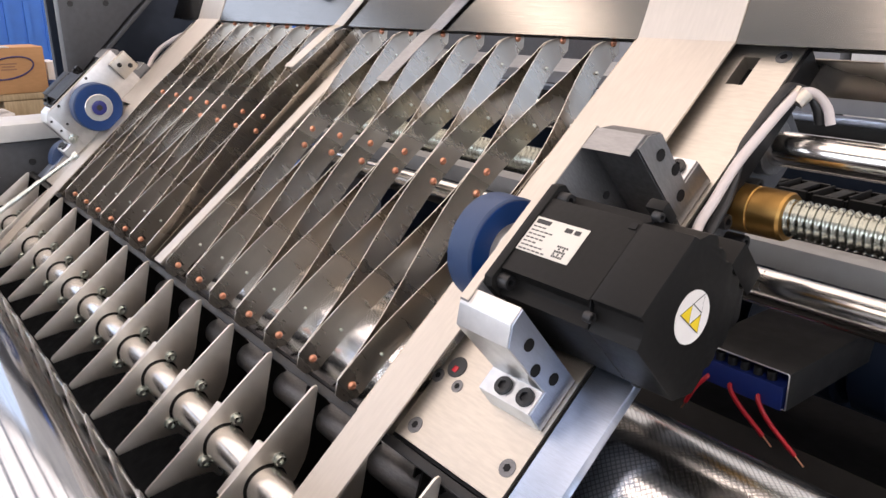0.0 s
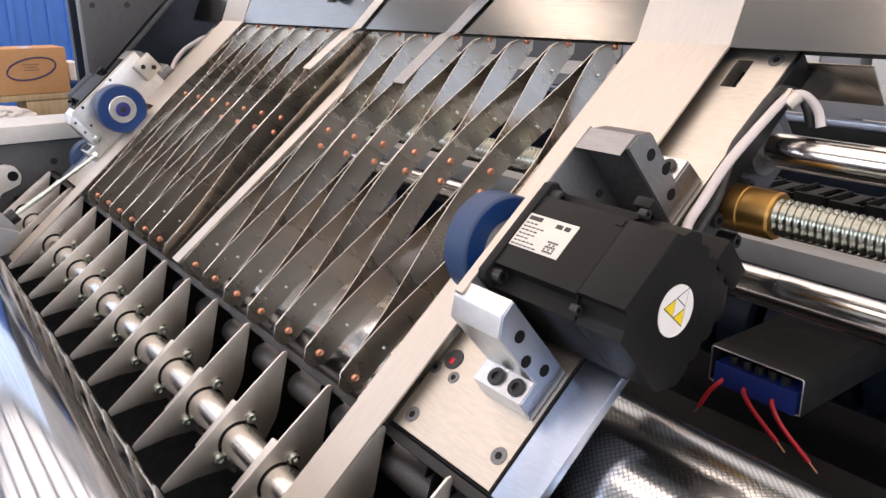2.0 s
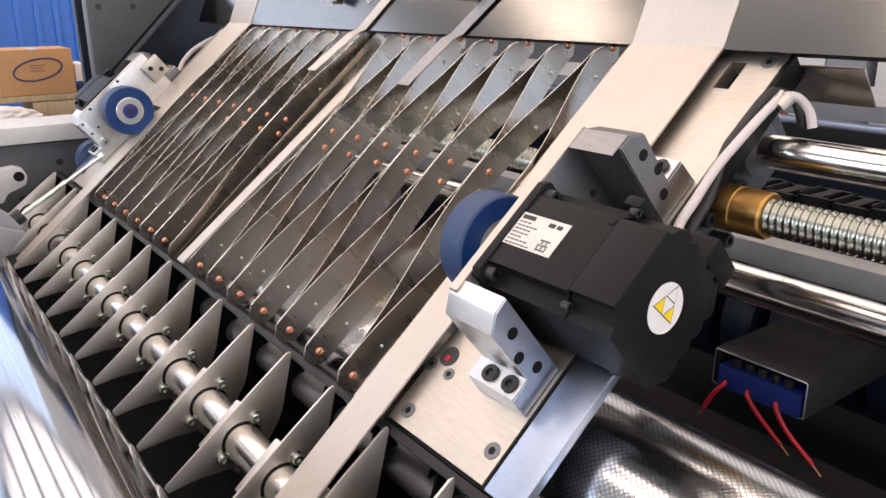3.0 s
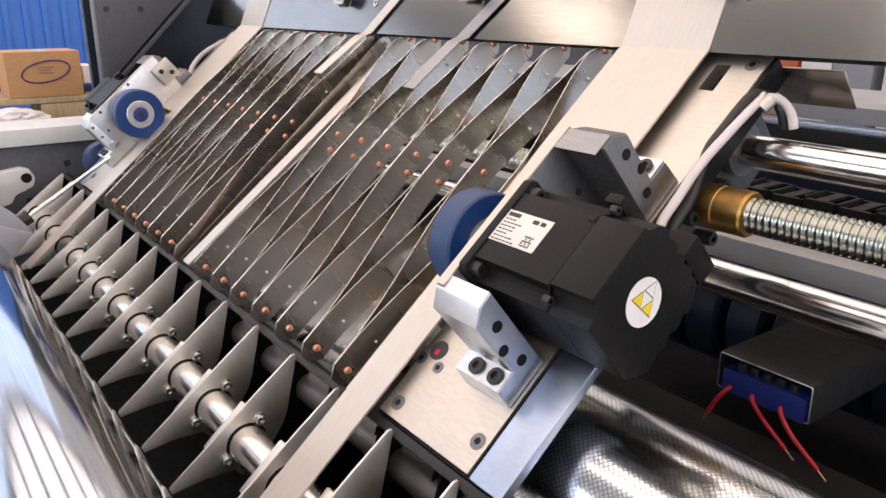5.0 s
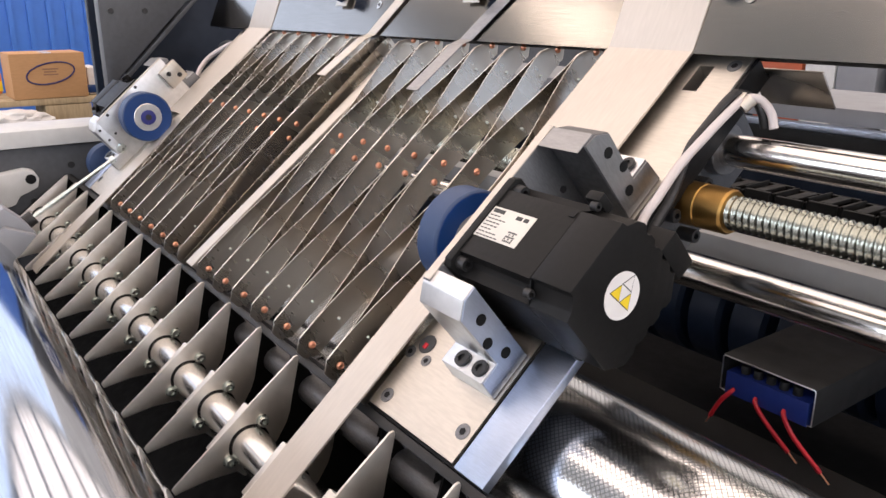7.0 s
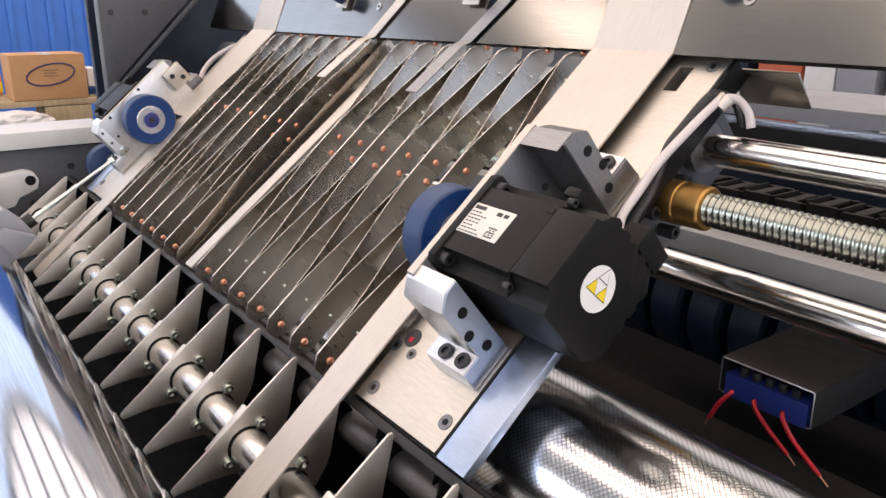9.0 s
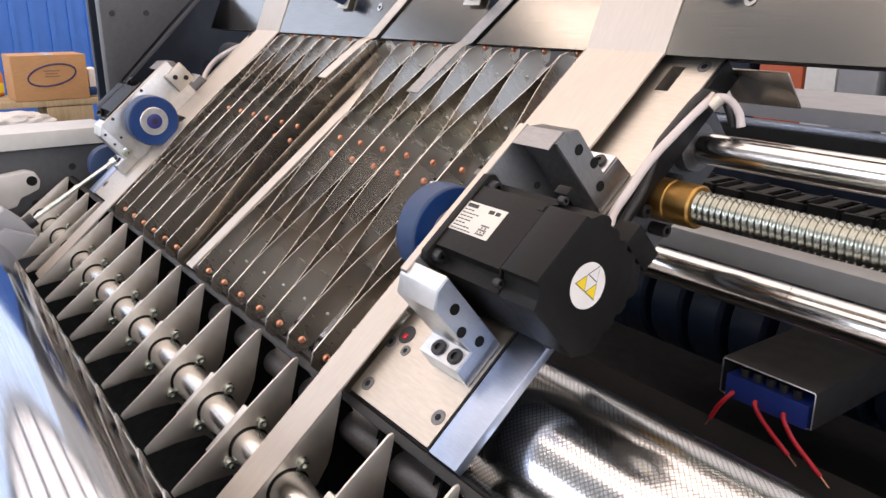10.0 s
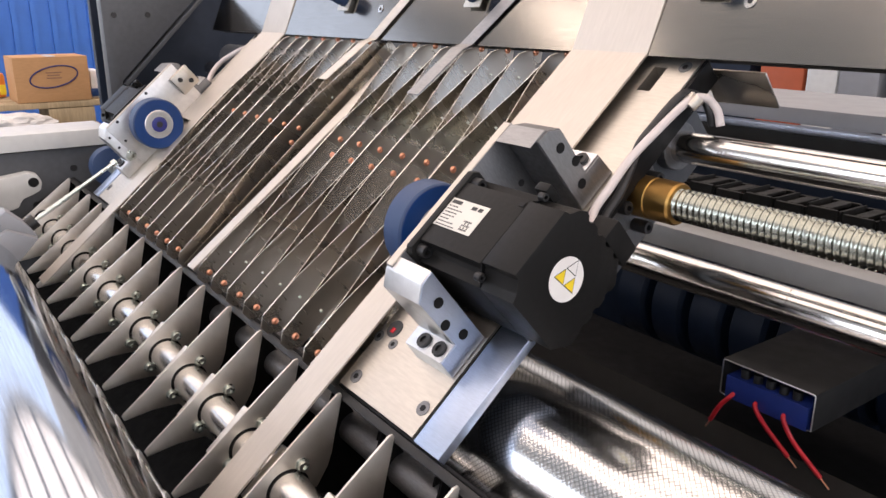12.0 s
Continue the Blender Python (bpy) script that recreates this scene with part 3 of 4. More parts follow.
def carriage(side):
    tone = "plate"
    ob = thing("carriage", "pale steel carriage with a bent guide band and milled motor brackets", "carriage", (mx(-0.45, side), 0.2, -0.385), MACH, "carriages")
    # base plate with a slot and a round window for a light sensor
    bm = B()
    for lo, hi in (((-0.502, 0.0135), (-0.3985, 0.346)), ((-0.502, 0.373), (-0.3985, 0.3865)), ((-0.502, 0.346), (-0.4395, 0.373)), ((-0.4262, 0.346), (-0.3985, 0.373))):
        a, b = mx(lo[0], side), mx(hi[0], side)
        box(bm, (min(a, b), lo[1], -0.394), (max(a, b), hi[1], -0.382), 0.0)
    base = part("base_plate", bm, tone, ob)
    part("slot_lining", sbox(side, (-0.4400, 0.3450, -0.4200), (-0.4258, 0.374, -0.3945)), "blackfin", base)
    # band, narrow below and wide above, bent up over the cover
    bm = B()
    a = [mx(v, side) for v in (-0.5330, -0.4985, -0.4455)]
    low, bend, n0, n1 = -0.128, TU + 0.002, -0.3735, -0.3717
    up = on_cover(0.22, 0.0022)
    up2 = on_cover(0.22, 0.0040)
    prism(bm, [(low, n0), (0.185, n0), (0.185, n1), (low, n1)], a[0], a[1])
    prism(bm, [(0.185, n0), (bend, n0), up, up2, (bend - 0.0012, n1), (0.185, n1)], a[0], a[2])
    part("guide_band", bm, "band", ob, "", 8)
    part("band_edge", sbox(side, (-0.5350, 0.010, -0.400), (-0.5332, 0.375, -0.3725)), "spring", ob, "dark upright flange")
    part("side_bar", sbox(side, (-0.3950, 0.0120, -0.3890), (-0.3655, 0.1155, -0.3815), 0.0008), "brushed", ob, "brushed steel bar with a blue reflection put into its colour")
    part("seam", sbox(side, (-0.3985, 0.0125, -0.405), (-0.3952, 0.3860, -0.3840)), "blackfin", ob)
    # bearing flange that rides on the rods
    part("bearing_flange", sbox(side, (-0.432, 0.205, -0.470), (-0.415, 0.372, -0.3945), 0.003), "frame", ob)
    part("bearing_ring", lathe(B(), [(mx(-0.415, side), 0.0200), (mx(-0.405, side), 0.0200), (mx(-0.4045, side), 0.0192)], 0.331, -0.427, 40), "alu_dark", ob)
    # brackets on both sides of the motor
    lb = part("lower_bracket", sprism(side, [(0.1037, -0.3073), (0.0925, -0.3080), (0.0815, -0.3165), (0.0800, -0.3640), (0.0640, -0.3640), (0.0620, -0.3818), (0.1000, -0.3818)], -0.4470, -0.4030, 0.0008), "alu", ob, "milled light steel bracket")
    part("end_face", sprism(side, [(0.1030, -0.3080), (0.0928, -0.3088), (0.0823, -0.3170), (0.0808, -0.3648), (0.0647, -0.3648), (0.0628, -0.3812), (0.0993, -0.3812)], -0.4029, -0.4017), "brushed", lb, "polished end face with a blue reflection put into its colour")
    # shade painted into the dark body, light into the paler faces laid on it
    ub = part("upper_bracket", sprism(side, [(0.2215, -0.3073), (0.2330, -0.3080), (0.2435, -0.3165), (0.2420, -0.3600), (0.2590, -0.3600), (0.2615, -0.3818), (0.2215, -0.3818)], -0.4400, -0.4030, 0.0008), "alu_dark", ob, "steel bracket with shade put into its dark body colour")
    part("end_face", sprism(side, [(0.2222, -0.3081), (0.2328, -0.3088), (0.2427, -0.3170), (0.2412, -0.3608), (0.2583, -0.3608), (0.2607, -0.3812), (0.2222, -0.3812)], -0.4029, -0.4017), "alu_grey", ub, "end face with light put into its paler grey")
    part("top_face", sprism(side, [(0.2150, -0.3074), (0.2325, -0.3078), (0.2325, -0.3070), (0.2150, -0.3066)], -0.4470, -0.4032), "alu_grey", ub, "top face with light put into its paler grey")
    part("foot_face", sprism(side, [(0.2425, -0.3601), (0.2588, -0.3601), (0.2588, -0.3594), (0.2425, -0.3594)], -0.4395, -0.4032), "alu", ub, "foot face with light put into its bright colour")
    # right plate darker for its shaded side; pale strip stands for the lit edge
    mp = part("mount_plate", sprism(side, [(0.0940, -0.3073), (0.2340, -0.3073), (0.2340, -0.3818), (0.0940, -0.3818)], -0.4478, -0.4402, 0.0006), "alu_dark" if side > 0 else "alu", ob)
    part("plate_edge", sprism(side, [(0.0950, -0.3074), (0.2330, -0.3074), (0.2330, -0.3064), (0.0950, -0.3064)], -0.4476, -0.4404), "band", mp, "top edge with light put into its pale colour")
    part("grub_screw", cyl(B(), (mx(-0.4400, side), 0.2239 - 0.012, -0.3491), (mx(-0.4392, side), 0.2239 - 0.012, -0.3491), 0.0028, 16), "blackox", mp)
    # screws
    for x, u, n in ((-0.4300, 0.0722, -0.3640), (-0.4110, 0.0722, -0.3640), (-0.4130, 0.2505, -0.3594)):
        part("cap_screw", cap_screw(B(), (mx(x, side), u, n - 0.0010), (0, 0, 1), 0.0060, 0.0036), "blackox", ob, "black oxide socket screw")
    for u, n in ((0.0922, -0.3285), (0.0850, -0.3455), (0.0898, -0.3635)):
        x = mx(-0.4017, side)
        part("bore", cyl(B(), (x - 0.0003, u, n), (x + 0.0003, u, n), 0.0040, 20), "blackfin", lb)
    for u, n in ((0.2344, -0.3268), (0.2393, -0.3456), (0.2335, -0.3640)):
        x = mx(-0.4017, side)
        part("bore", cyl(B(), (x - 0.0003, u, n), (x + 0.0003, u, n), 0.0040, 20), "blackfin", ub)
    for x, u, r in ((-0.4097, 0.3748, 0.0058), (-0.4073, 0.0339, 0.0058), (-0.4894, 0.0245, 0.0058), (-0.4993, 0.0608, 0.0050), (-0.4789, 0.0608, 0.0045)):
        bm = B()
        cyl(bm, (mx(x, side), u, -0.3822), (mx(x, side), u, -0.3815), r, 20)
        sc = part("countersunk_screw", bm, "alu_dark", ob, "dark countersunk screw")
        bm = B()
        cyl(bm, (mx(x, side), u, -0.3816), (mx(x, side), u, -0.3812), r * 0.46, 6)
        part("socket", bm, "blackfin", sc)
    hole = part("sensor_window", cyl(B(), (mx(-0.4890, side), 0.0720, -0.3822), (mx(-0.4890, side), 0.0720, -0.3814), 0.0078, 24), "ink", ob)
    part("sensor_diode", box(B(), (mx(-0.4890, side) - 0.0022, 0.0680, -0.3816), (mx(-0.4890, side) + 0.0022, 0.0725, -0.3808), 0.0004), "ledred", hole, "red sensor diode")
    return rides(ob, side)


def motor(side):
    ob = thing("servo_motor", "black square servo motor with a printed label", "motor", (mx(-0.39, side), 0.147, -0.382), MACH, "servo motors")
    c_u, c_n = 0.1478, -0.3435

    def sq(h, c):
        return [(c_u - h, c_n - h + c), (c_u - h, c_n + h - c), (c_u - h + c, c_n + h), (c_u + h - c, c_n + h), (c_u + h, c_n + h - c), (c_u + h, c_n - h + c), (c_u + h - c, c_n - h), (c_u - h + c, c_n - h)]
    part("flange", sprism(side, sq(0.0392, 0.004), -0.4398, -0.4330, 0.0008), "motor", ob)

    def notched(h, notch):
        out = []
        for q in range(4):
            a = math.pi / 2 * q
            for du, dn in ((-h, -h + notch), (-h, h - notch), (-h + notch * 0.75, h - notch), (-h + notch, h - notch * 0.75), (-h + notch, h)):
                out.append((c_u + du * math.cos(a) + dn * math.sin(a), c_n - du * math.sin(a) + dn * math.cos(a)))
        return out
    part("body", sprism(side, notched(0.0380, 0.0112), -0.4330, -0.3660, 0.0006), "motor", ob)
    part("joint_ring", sprism(side, sq(0.0378, 0.012), -0.3660, -0.3652), "blackfin", ob)
    # rear cover with chamfered corners and a serrated rim
    h, c = 0.0384, 0.0125
    rim = [(-h, -h + c), (-h, h - c), (-h + c * 0.45, h - c * 0.85), (-h + c, h - 0.004), (-h + c, h), (h - c, h), (h - c * 0.85, h - 0.005), (h - c * 0.3, h - c * 0.75), (h, h - c * 1.2)]
    for k in range(4):
        n0 = h - c * 1.2 - 0.004 - k * 0.0125
        rim += [(h, n0), (h - 0.0022, n0 - 0.002), (h - 0.0022, n0 - 0.005), (h, n0 - 0.007)]
    rim += [(h, -h + c), (h - c, -h)]
    for k in range(3):
        u0 = h - c - 0.006 - k * 0.014
        rim += [(u0, -h), (u0 - 0.002, -h + 0.0022), (u0 - 0.005, -h + 0.0022), (u0 - 0.007, -h)]
    rim += [(-h + c, -h)]
    part("rear_cover", sprism(side, [(c_u + a, c_n + b) for a, b in rim], -0.3652, -0.3330, 0.0010), "motor", ob)
    for u, n in ((-1, 1), (1, 1), (-1, -1), (1, -1)):
        part("cap_screw", cap_screw(B(), (mx(-0.4330, side), c_u + u * 0.0312, c_n + n * 0.0312), (side, 0, 0), 0.0048, 0.0075), "blackox", ob)
        part("cover_screw", cap_screw(B(), (mx(-0.3652, side), c_u + u * 0.0340, c_n + n * 0.0340), (side, 0, 0), 0.0030, 0.0050), "blackox", ob)
    part("moulded_tab", sbox(side, (-0.3720, 0.1680, c_n + 0.0378), (-0.3670, 0.1720, c_n + 0.0386)), "blackfin", ob)
    con = part("connector", sbox(side, (-0.3530, 0.1862, -0.3790), (-0.3340, 0.2030, -0.3480), 0.0020), "motor", ob, "black plug housing")
    part("connector_lid", sbox(side, (-0.3720, 0.1840, -0.3200), (-0.3600, 0.1910, -0.3060), 0.0015), "motor", con)
    st = part("warning_disc", cyl(B(), (mx(-0.3330, side), 0.1470, -0.3413), (mx(-0.3326, side), 0.1470, -0.3413), 0.0150, 48), "white", ob, "round white warning sticker")
    def tri(u, n, s_, mat, h):
        bm = prism(B(), [(u - s_ * 0.55, n - s_ * 0.4), (u + s_ * 0.55, n - s_ * 0.4), (u, n + s_ * 0.55)], mx(-0.3326, side), mx(h, side))
        bmesh.ops.rotate(bm, verts=bm.verts, cent=(0, 0.1470, -0.3413), matrix=Matrix.Rotation(radians(-82), 3, "X"))
        return part("triangle", bm, mat, st)
    for du, dn, mt in ((-0.0056, -0.0005, "yellow"), (0.0056, -0.0005, "yellow"), (0.0, 0.0093, "white")):
        tri(0.1470 + du, -0.3413 + dn, 0.0100, "ink", -0.33245)
        tri(0.1470 + du, -0.3413 + dn, 0.0086, mt, -0.33235)
    if side > 0:
        top = c_n + 0.0380
        x0, x1, u0, u1 = -0.4330, -0.3925, 0.1355, 0.1600
        lab = part("type_label", box(B(), (x0, u0, top), (x1, u1, top + 0.0003), 0.0001), "label", ob, "pale printed type label")
        def bar(a, b, u, h):
            part("print_line", box(B(), (x0 + a, u - h / 2, top + 0.0003), (x0 + b, u + h / 2, top + 0.0004)), "ink", lab)
        bar(0.0015, 0.0125, u1 - 0.0030, 0.0030)
        for k, (a, b) in enumerate(((0.0015, 0.0120), (0.0015, 0.0210), (0.0015, 0.0190), (0.0015, 0.0180), (0.0015, 0.0140), (0.0015, 0.0225), (0.0015, 0.0240))):
            for j in range(int((b - a) / 0.0035)):
                bar(a + j * 0.0035, a + j * 0.0035 + 0.0027, u1 - 0.0068 - k * 0.0027, 0.0009)
        bar(0.0245, 0.0300, u1 - 0.0040, 0.0030)
        bar(0.0315, 0.0360, u1 - 0.0040, 0.0030)
        for k in range(5):
            for j in range(5):
                if (k * 3 + j * 2) % 4 != 1:
                    bar(0.0268 + j * 0.0017, 0.0268 + j * 0.0017 + 0.0013, u0 + 0.0025 + k * 0.0017, 0.0013)
    return rides(ob, side)


def wheel(side):
    ob = thing("friction_wheel", "blue polyurethane friction wheel on a light hub", "wheel", (mx(-0.49, side), 0.147, -0.336), MACH, "friction wheels")
    a, b = (-0.4900, -0.4670) if side > 0 else (-0.5120, -0.4860)
    def L(pr):
        return lathe(B(), [(mx(x, side), r) for x, r in pr], 0.1460, -0.3385, 72)
    part("tread", L([(a, 0.030), (a, 0.0352), (a + 0.0015, 0.0365), (b - 0.0015, 0.0365), (b, 0.0352), (b, 0.030)]), "pu", ob)
    part("hub", L([(a - 0.0004, 0.0205), (a - 0.0012, 0.0195), (a - 0.0012, 0.010), (-0.4560, 0.010), (-0.4562, 0.0165), (b + 0.0012, 0.0165), (b + 0.0004, 0.0205)]), "alu", ob, "turned aluminium hub")
    part("face", L([(b - 0.0004, 0.0348), (b + 0.0003, 0.0345), (b + 0.0003, 0.0206)]), "puface", ob)
    part("face", L([(a + 0.0004, 0.0348), (a - 0.0003, 0.0345), (a - 0.0003, 0.0206)]), "puface", ob)
    part("hub_cap", L([(a - 0.0026, 0.0110), (a - 0.0030, 0.0100), (a - 0.0030, 0.0042)]), "capblue", ob, "violet blue hub cap")
    part("bore", L([(a - 0.0034, 0.0045), (a - 0.0036, 0.0030)]), "ink", ob)
    return rides(ob, side)


def nut(side):
    ob = thing("lead_screw_nut", "brass nut flanged to the carriage on the screw", "nut", (mx(-0.37, side), SCREW_U, SCREW_N), MACH, "lead screw nuts")
    def L(pr):
        return lathe(B(), [(mx(x, side), r) for x, r in pr], SCREW_U, SCREW_N, 48)
    part("body", L([(-0.4090, 0.0166), (-0.3860, 0.0166), (-0.3852, 0.0158), (-0.3840, 0.0166), (-0.3640, 0.0164), (-0.3622, 0.0152), (-0.3620, 0.0128)]), "brass", ob)
    part("flange", L([(-0.4140, 0.0300), (-0.4095, 0.0300), (-0.4088, 0.0292), (-0.4085, 0.0170)]), "alu_dark", ob, "dark steel flange")
    for u, n in ((0.2905, -0.4200), (0.2582, -0.4430), (0.2520, -0.4120)):
        part("cap_screw", cap_screw(B(), (mx(-0.4090, side), u, n), (side, 0, 0), 0.0055, 0.0150), "blackox", ob)
    return rides(ob, side)


for side in (1, -1):
    carriage(side)
    motor(side)
    wheel(side)
    nut(side)


def cables():
    ob = thing("white_cable", "white motor cable arched over the guide rod", "cable", (-0.39, 0.25, -0.38))
    path = smooth_line([(-0.374, 0.197, -0.379), (-0.3845, 0.2182, -0.3748), (-0.385, 0.2404, -0.3732), (-0.3855, 0.2687, -0.3722), (-0.386, 0.2994, -0.3762), (-0.386, 0.3309, -0.3812), (-0.385, 0.3457, -0.3850), (-0.3795, 0.3533, -0.3920), (-0.3720, 0.3508, -0.4017), (-0.3680, 0.3434, -0.4102)])
    part("jacket", tube(B(), path, 0.0033, 14), "cream", ob)
    rides(ob, 1)
    ob = thing("black_cable", "black signal cable running beside the white one", "cable", (-0.39, 0.25, -0.38))
    path = smooth_line([(-0.376, 0.200, -0.390), (-0.3835, 0.2229, -0.3864), (-0.384, 0.2455, -0.3835), (-0.3865, 0.2640, -0.3800), (-0.391, 0.2862, -0.3760), (-0.3915, 0.3030, -0.3760), (-0.3915, 0.3397, -0.3785), (-0.389, 0.3490, -0.3835), (-0.383, 0.3530, -0.3930), (-0.378, 0.3491, -0.4010), (-0.376, 0.3440, -0.4110)])
    part("jacket", tube(B(), path, 0.0034, 12), "blackox", ob)
    rides(ob, 1)
    ob = thing("cable_clamp", "bright bent sheet clamp holding the cables", "clamp", (-0.383, 0.345, -0.376))
    bm = B()
    tube(bm, [(-0.3835, 0.3385, -0.3868), (-0.3795, 0.3468, -0.3855)], 0.0047, 14)
    part("loop", bm, "plate", ob)
    part("tab", box(B(), (-0.3930, 0.3410, -0.3822), (-0.3835, 0.3490, -0.3808), 0.0005), "plate", ob)
    rides(ob, 1)
    ob = thing("angle_bracket", "bent steel angle bracket on the carriage's back", "bracket", (-0.37, 0.385, -0.40))
    bm = B()
    box(bm, (-0.408, 0.3870, -0.432), (-0.350, 0.3890, -0.3955), 0.0005)
    part("leaf", bm, "spring", ob)
    part("screw", cap_screw(B(), (-0.400, 0.3870, -0.404), (0, -1, 0), 0.0042, 0.004), "blackox", ob)
    rides(ob, 1)


cables()


# ---- terminal box, wires and dark sheets at the machine's right ----
def terminal():
    ob = thing("terminal_cover", "black bent sheet cover over a terminal block", "cover", (-0.335, 0.65, 1.13), HALL)
    x0, x1, y0, y1, z0, z1 = -0.380, -0.291, 0.586, 0.80, 1.113, 1.1475
    part("top", box(B(), (x0, y0, z1 - 0.0012), (x1, y1, z1), 0.0004), "blackpaint", ob)
    part("side", box(B(), (x0, y0, z0), (x0 + 0.0012, y1, z1 - 0.0014), 0.0004), "blackpaint", ob)
    part("side", box(B(), (x1 - 0.0012, y0, z0), (x1, y1, z1 - 0.0014), 0.0004), "blackpaint", ob)
    bm = B()
    tube(bm, [(x0 + 0.006, y0 - 0.0006, z0), (x0 + 0.0006, y0 - 0.0006, z0 + 0.001), (x0 + 0.0006, y0 - 0.0006, z1 - 0.002), (x0 + 0.002, y0 - 0.0006, z1 - 0.0006), (x1 - 0.002, y0 - 0.0006, z1 - 0.0006), (x1 - 0.0006, y0 - 0.0006, z1 - 0.002), (x1 - 0.0006, y0 - 0.0006, z0 + 0.001), (x1 - 0.008, y0 - 0.0006, z0)], 0.0007, 6)
    part("rim", bm, "alu", ob, "bright bare sheet edge")
    tb = thing("terminal_block", "blue terminal block with black screws", "terminal block", (-0.335, 0.60, 1.115), HALL)
    part("body", box(B(), (x0 + 0.006, y0 - 0.002, z0 - 0.001), (x1 - 0.004, y0 + 0.030, z0 + 0.021), 0.0012), "terminal", tb)
    for k in range(5):
        x = x0 + 0.020 + k * 0.0125
        part("screw", cyl(B(), (x, y0 + 0.006, z0 + 0.020), (x, y0 + 0.006, z0 + 0.0285), 0.0042, 16, None, 0.0006), "blackox", tb)
    for x, tip, bend in ((-0.366, (-0.3855, 0.584, 1.083), (-0.3745, 0.580, 1.1035)), (-0.342, (-0.3100, 0.590, 1.0790), (-0.3320, 0.584, 1.1020)), (-0.315, (-0.2800, 0.590, 1.0740), (-0.3040, 0.584, 1.0985))):
        wr = thing("red_wire", "short red wire with a stripped copper end", "wire", (x, y0, 1.12), HALL, "red wires")
        path = smooth_line([(x, y0 + 0.004, 1.1185), (x + 0.0002, y0 - 0.004, 1.1165), bend, tip])
        part("insulation", tube(B(), path, 0.0021, 12), "red", wr)
        d = (Vector(tip) - Vector(bend)).normalized()
        part("copper_end", tube(B(), [Vector(tip), Vector(tip) + d * 0.011], 0.0008, 8), "copper", wr)


terminal()


def machine_inside():
    ob = thing("inner_guard", "black sheet guard behind the knurled roller", "guard", (MIDDLE, 0.6, 1.1), HALL)
    part("sheet", prism(B(), [(0.545, 0.955), (0.600, 1.075), (0.602, 1.073), (0.547, 0.953)], -1.45, 0.30), "blackpaint", ob)
    # black sheet added to keep the machine's inside dark
    part("added_floor_sheet", box(B(), (-1.45, 0.30, 0.93), (0.30, 0.95, 0.945)), "blackpaint", ob)
    # added panel: the dark inside is put into its near-black blue
    bk = thing("added_back_sheet", "added dark blue panel standing for the shade at the machine's back", "panel", (MIDDLE, 0.95, 1.1), HALL)
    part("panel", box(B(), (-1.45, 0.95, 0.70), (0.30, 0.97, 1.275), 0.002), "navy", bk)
    # added panel, black in place of the shade below the rollers
    fr = thing("under_shade_panel", "added black panel standing for the shade below the rollers", "panel", (MIDDLE, -0.03, 0.5), HALL)
    part("panel", box(B(), (-1.45, -0.02, 0.02), (0.30, 0.0, 0.93), 0.002), "shadeblack", fr)
    cb = thing("cross_beam", "grey painted beam behind the lead screw", "beam", (MIDDLE, 0.62, 1.25), HALL)
    part("beam", box(B(), (-1.45, 0.640, 1.213), (0.35, 0.668, 1.236), 0.002), "beamgrey", cb)
    hb = thing("rear_beam", "grey painted beam with a slotted black rail", "beam", (MIDDLE, 0.92, 1.3), HALL)
    part("beam", box(B(), (-1.45, 0.90, 1.3175), (0.35, 1.10, 1.3365), 0.002), "cabinet", hb)
    # thin pale strip painted in for the reflection along the rail's top
    part("rail_reflection", box(B(), (-1.45, 0.880, 1.3090), (0.35, 0.8985, 1.3165), 0.001), "brushed", hb)
    part("rail", box(B(), (-1.45, 0.885, 1.290), (0.35, 0.899, 1.3085), 0.001), "blackpaint", hb)
    dr = None
    for k in range(9):
        x = -0.62 + 0.055 * k
        if dr is None:
            dr = thing("rear_pulley", "ribbed pulley with the shade put into its dark blue", "pulley", (x, 0.80, 1.10), HALL, "rear pulleys")
            # inner shade is part of this pulley colour
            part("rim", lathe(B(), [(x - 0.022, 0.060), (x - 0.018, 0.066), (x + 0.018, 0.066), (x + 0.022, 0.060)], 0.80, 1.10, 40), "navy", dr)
        else:
            copy_thing(dr, Matrix.Translation((x, 0.80, 1.10)))


machine_inside()


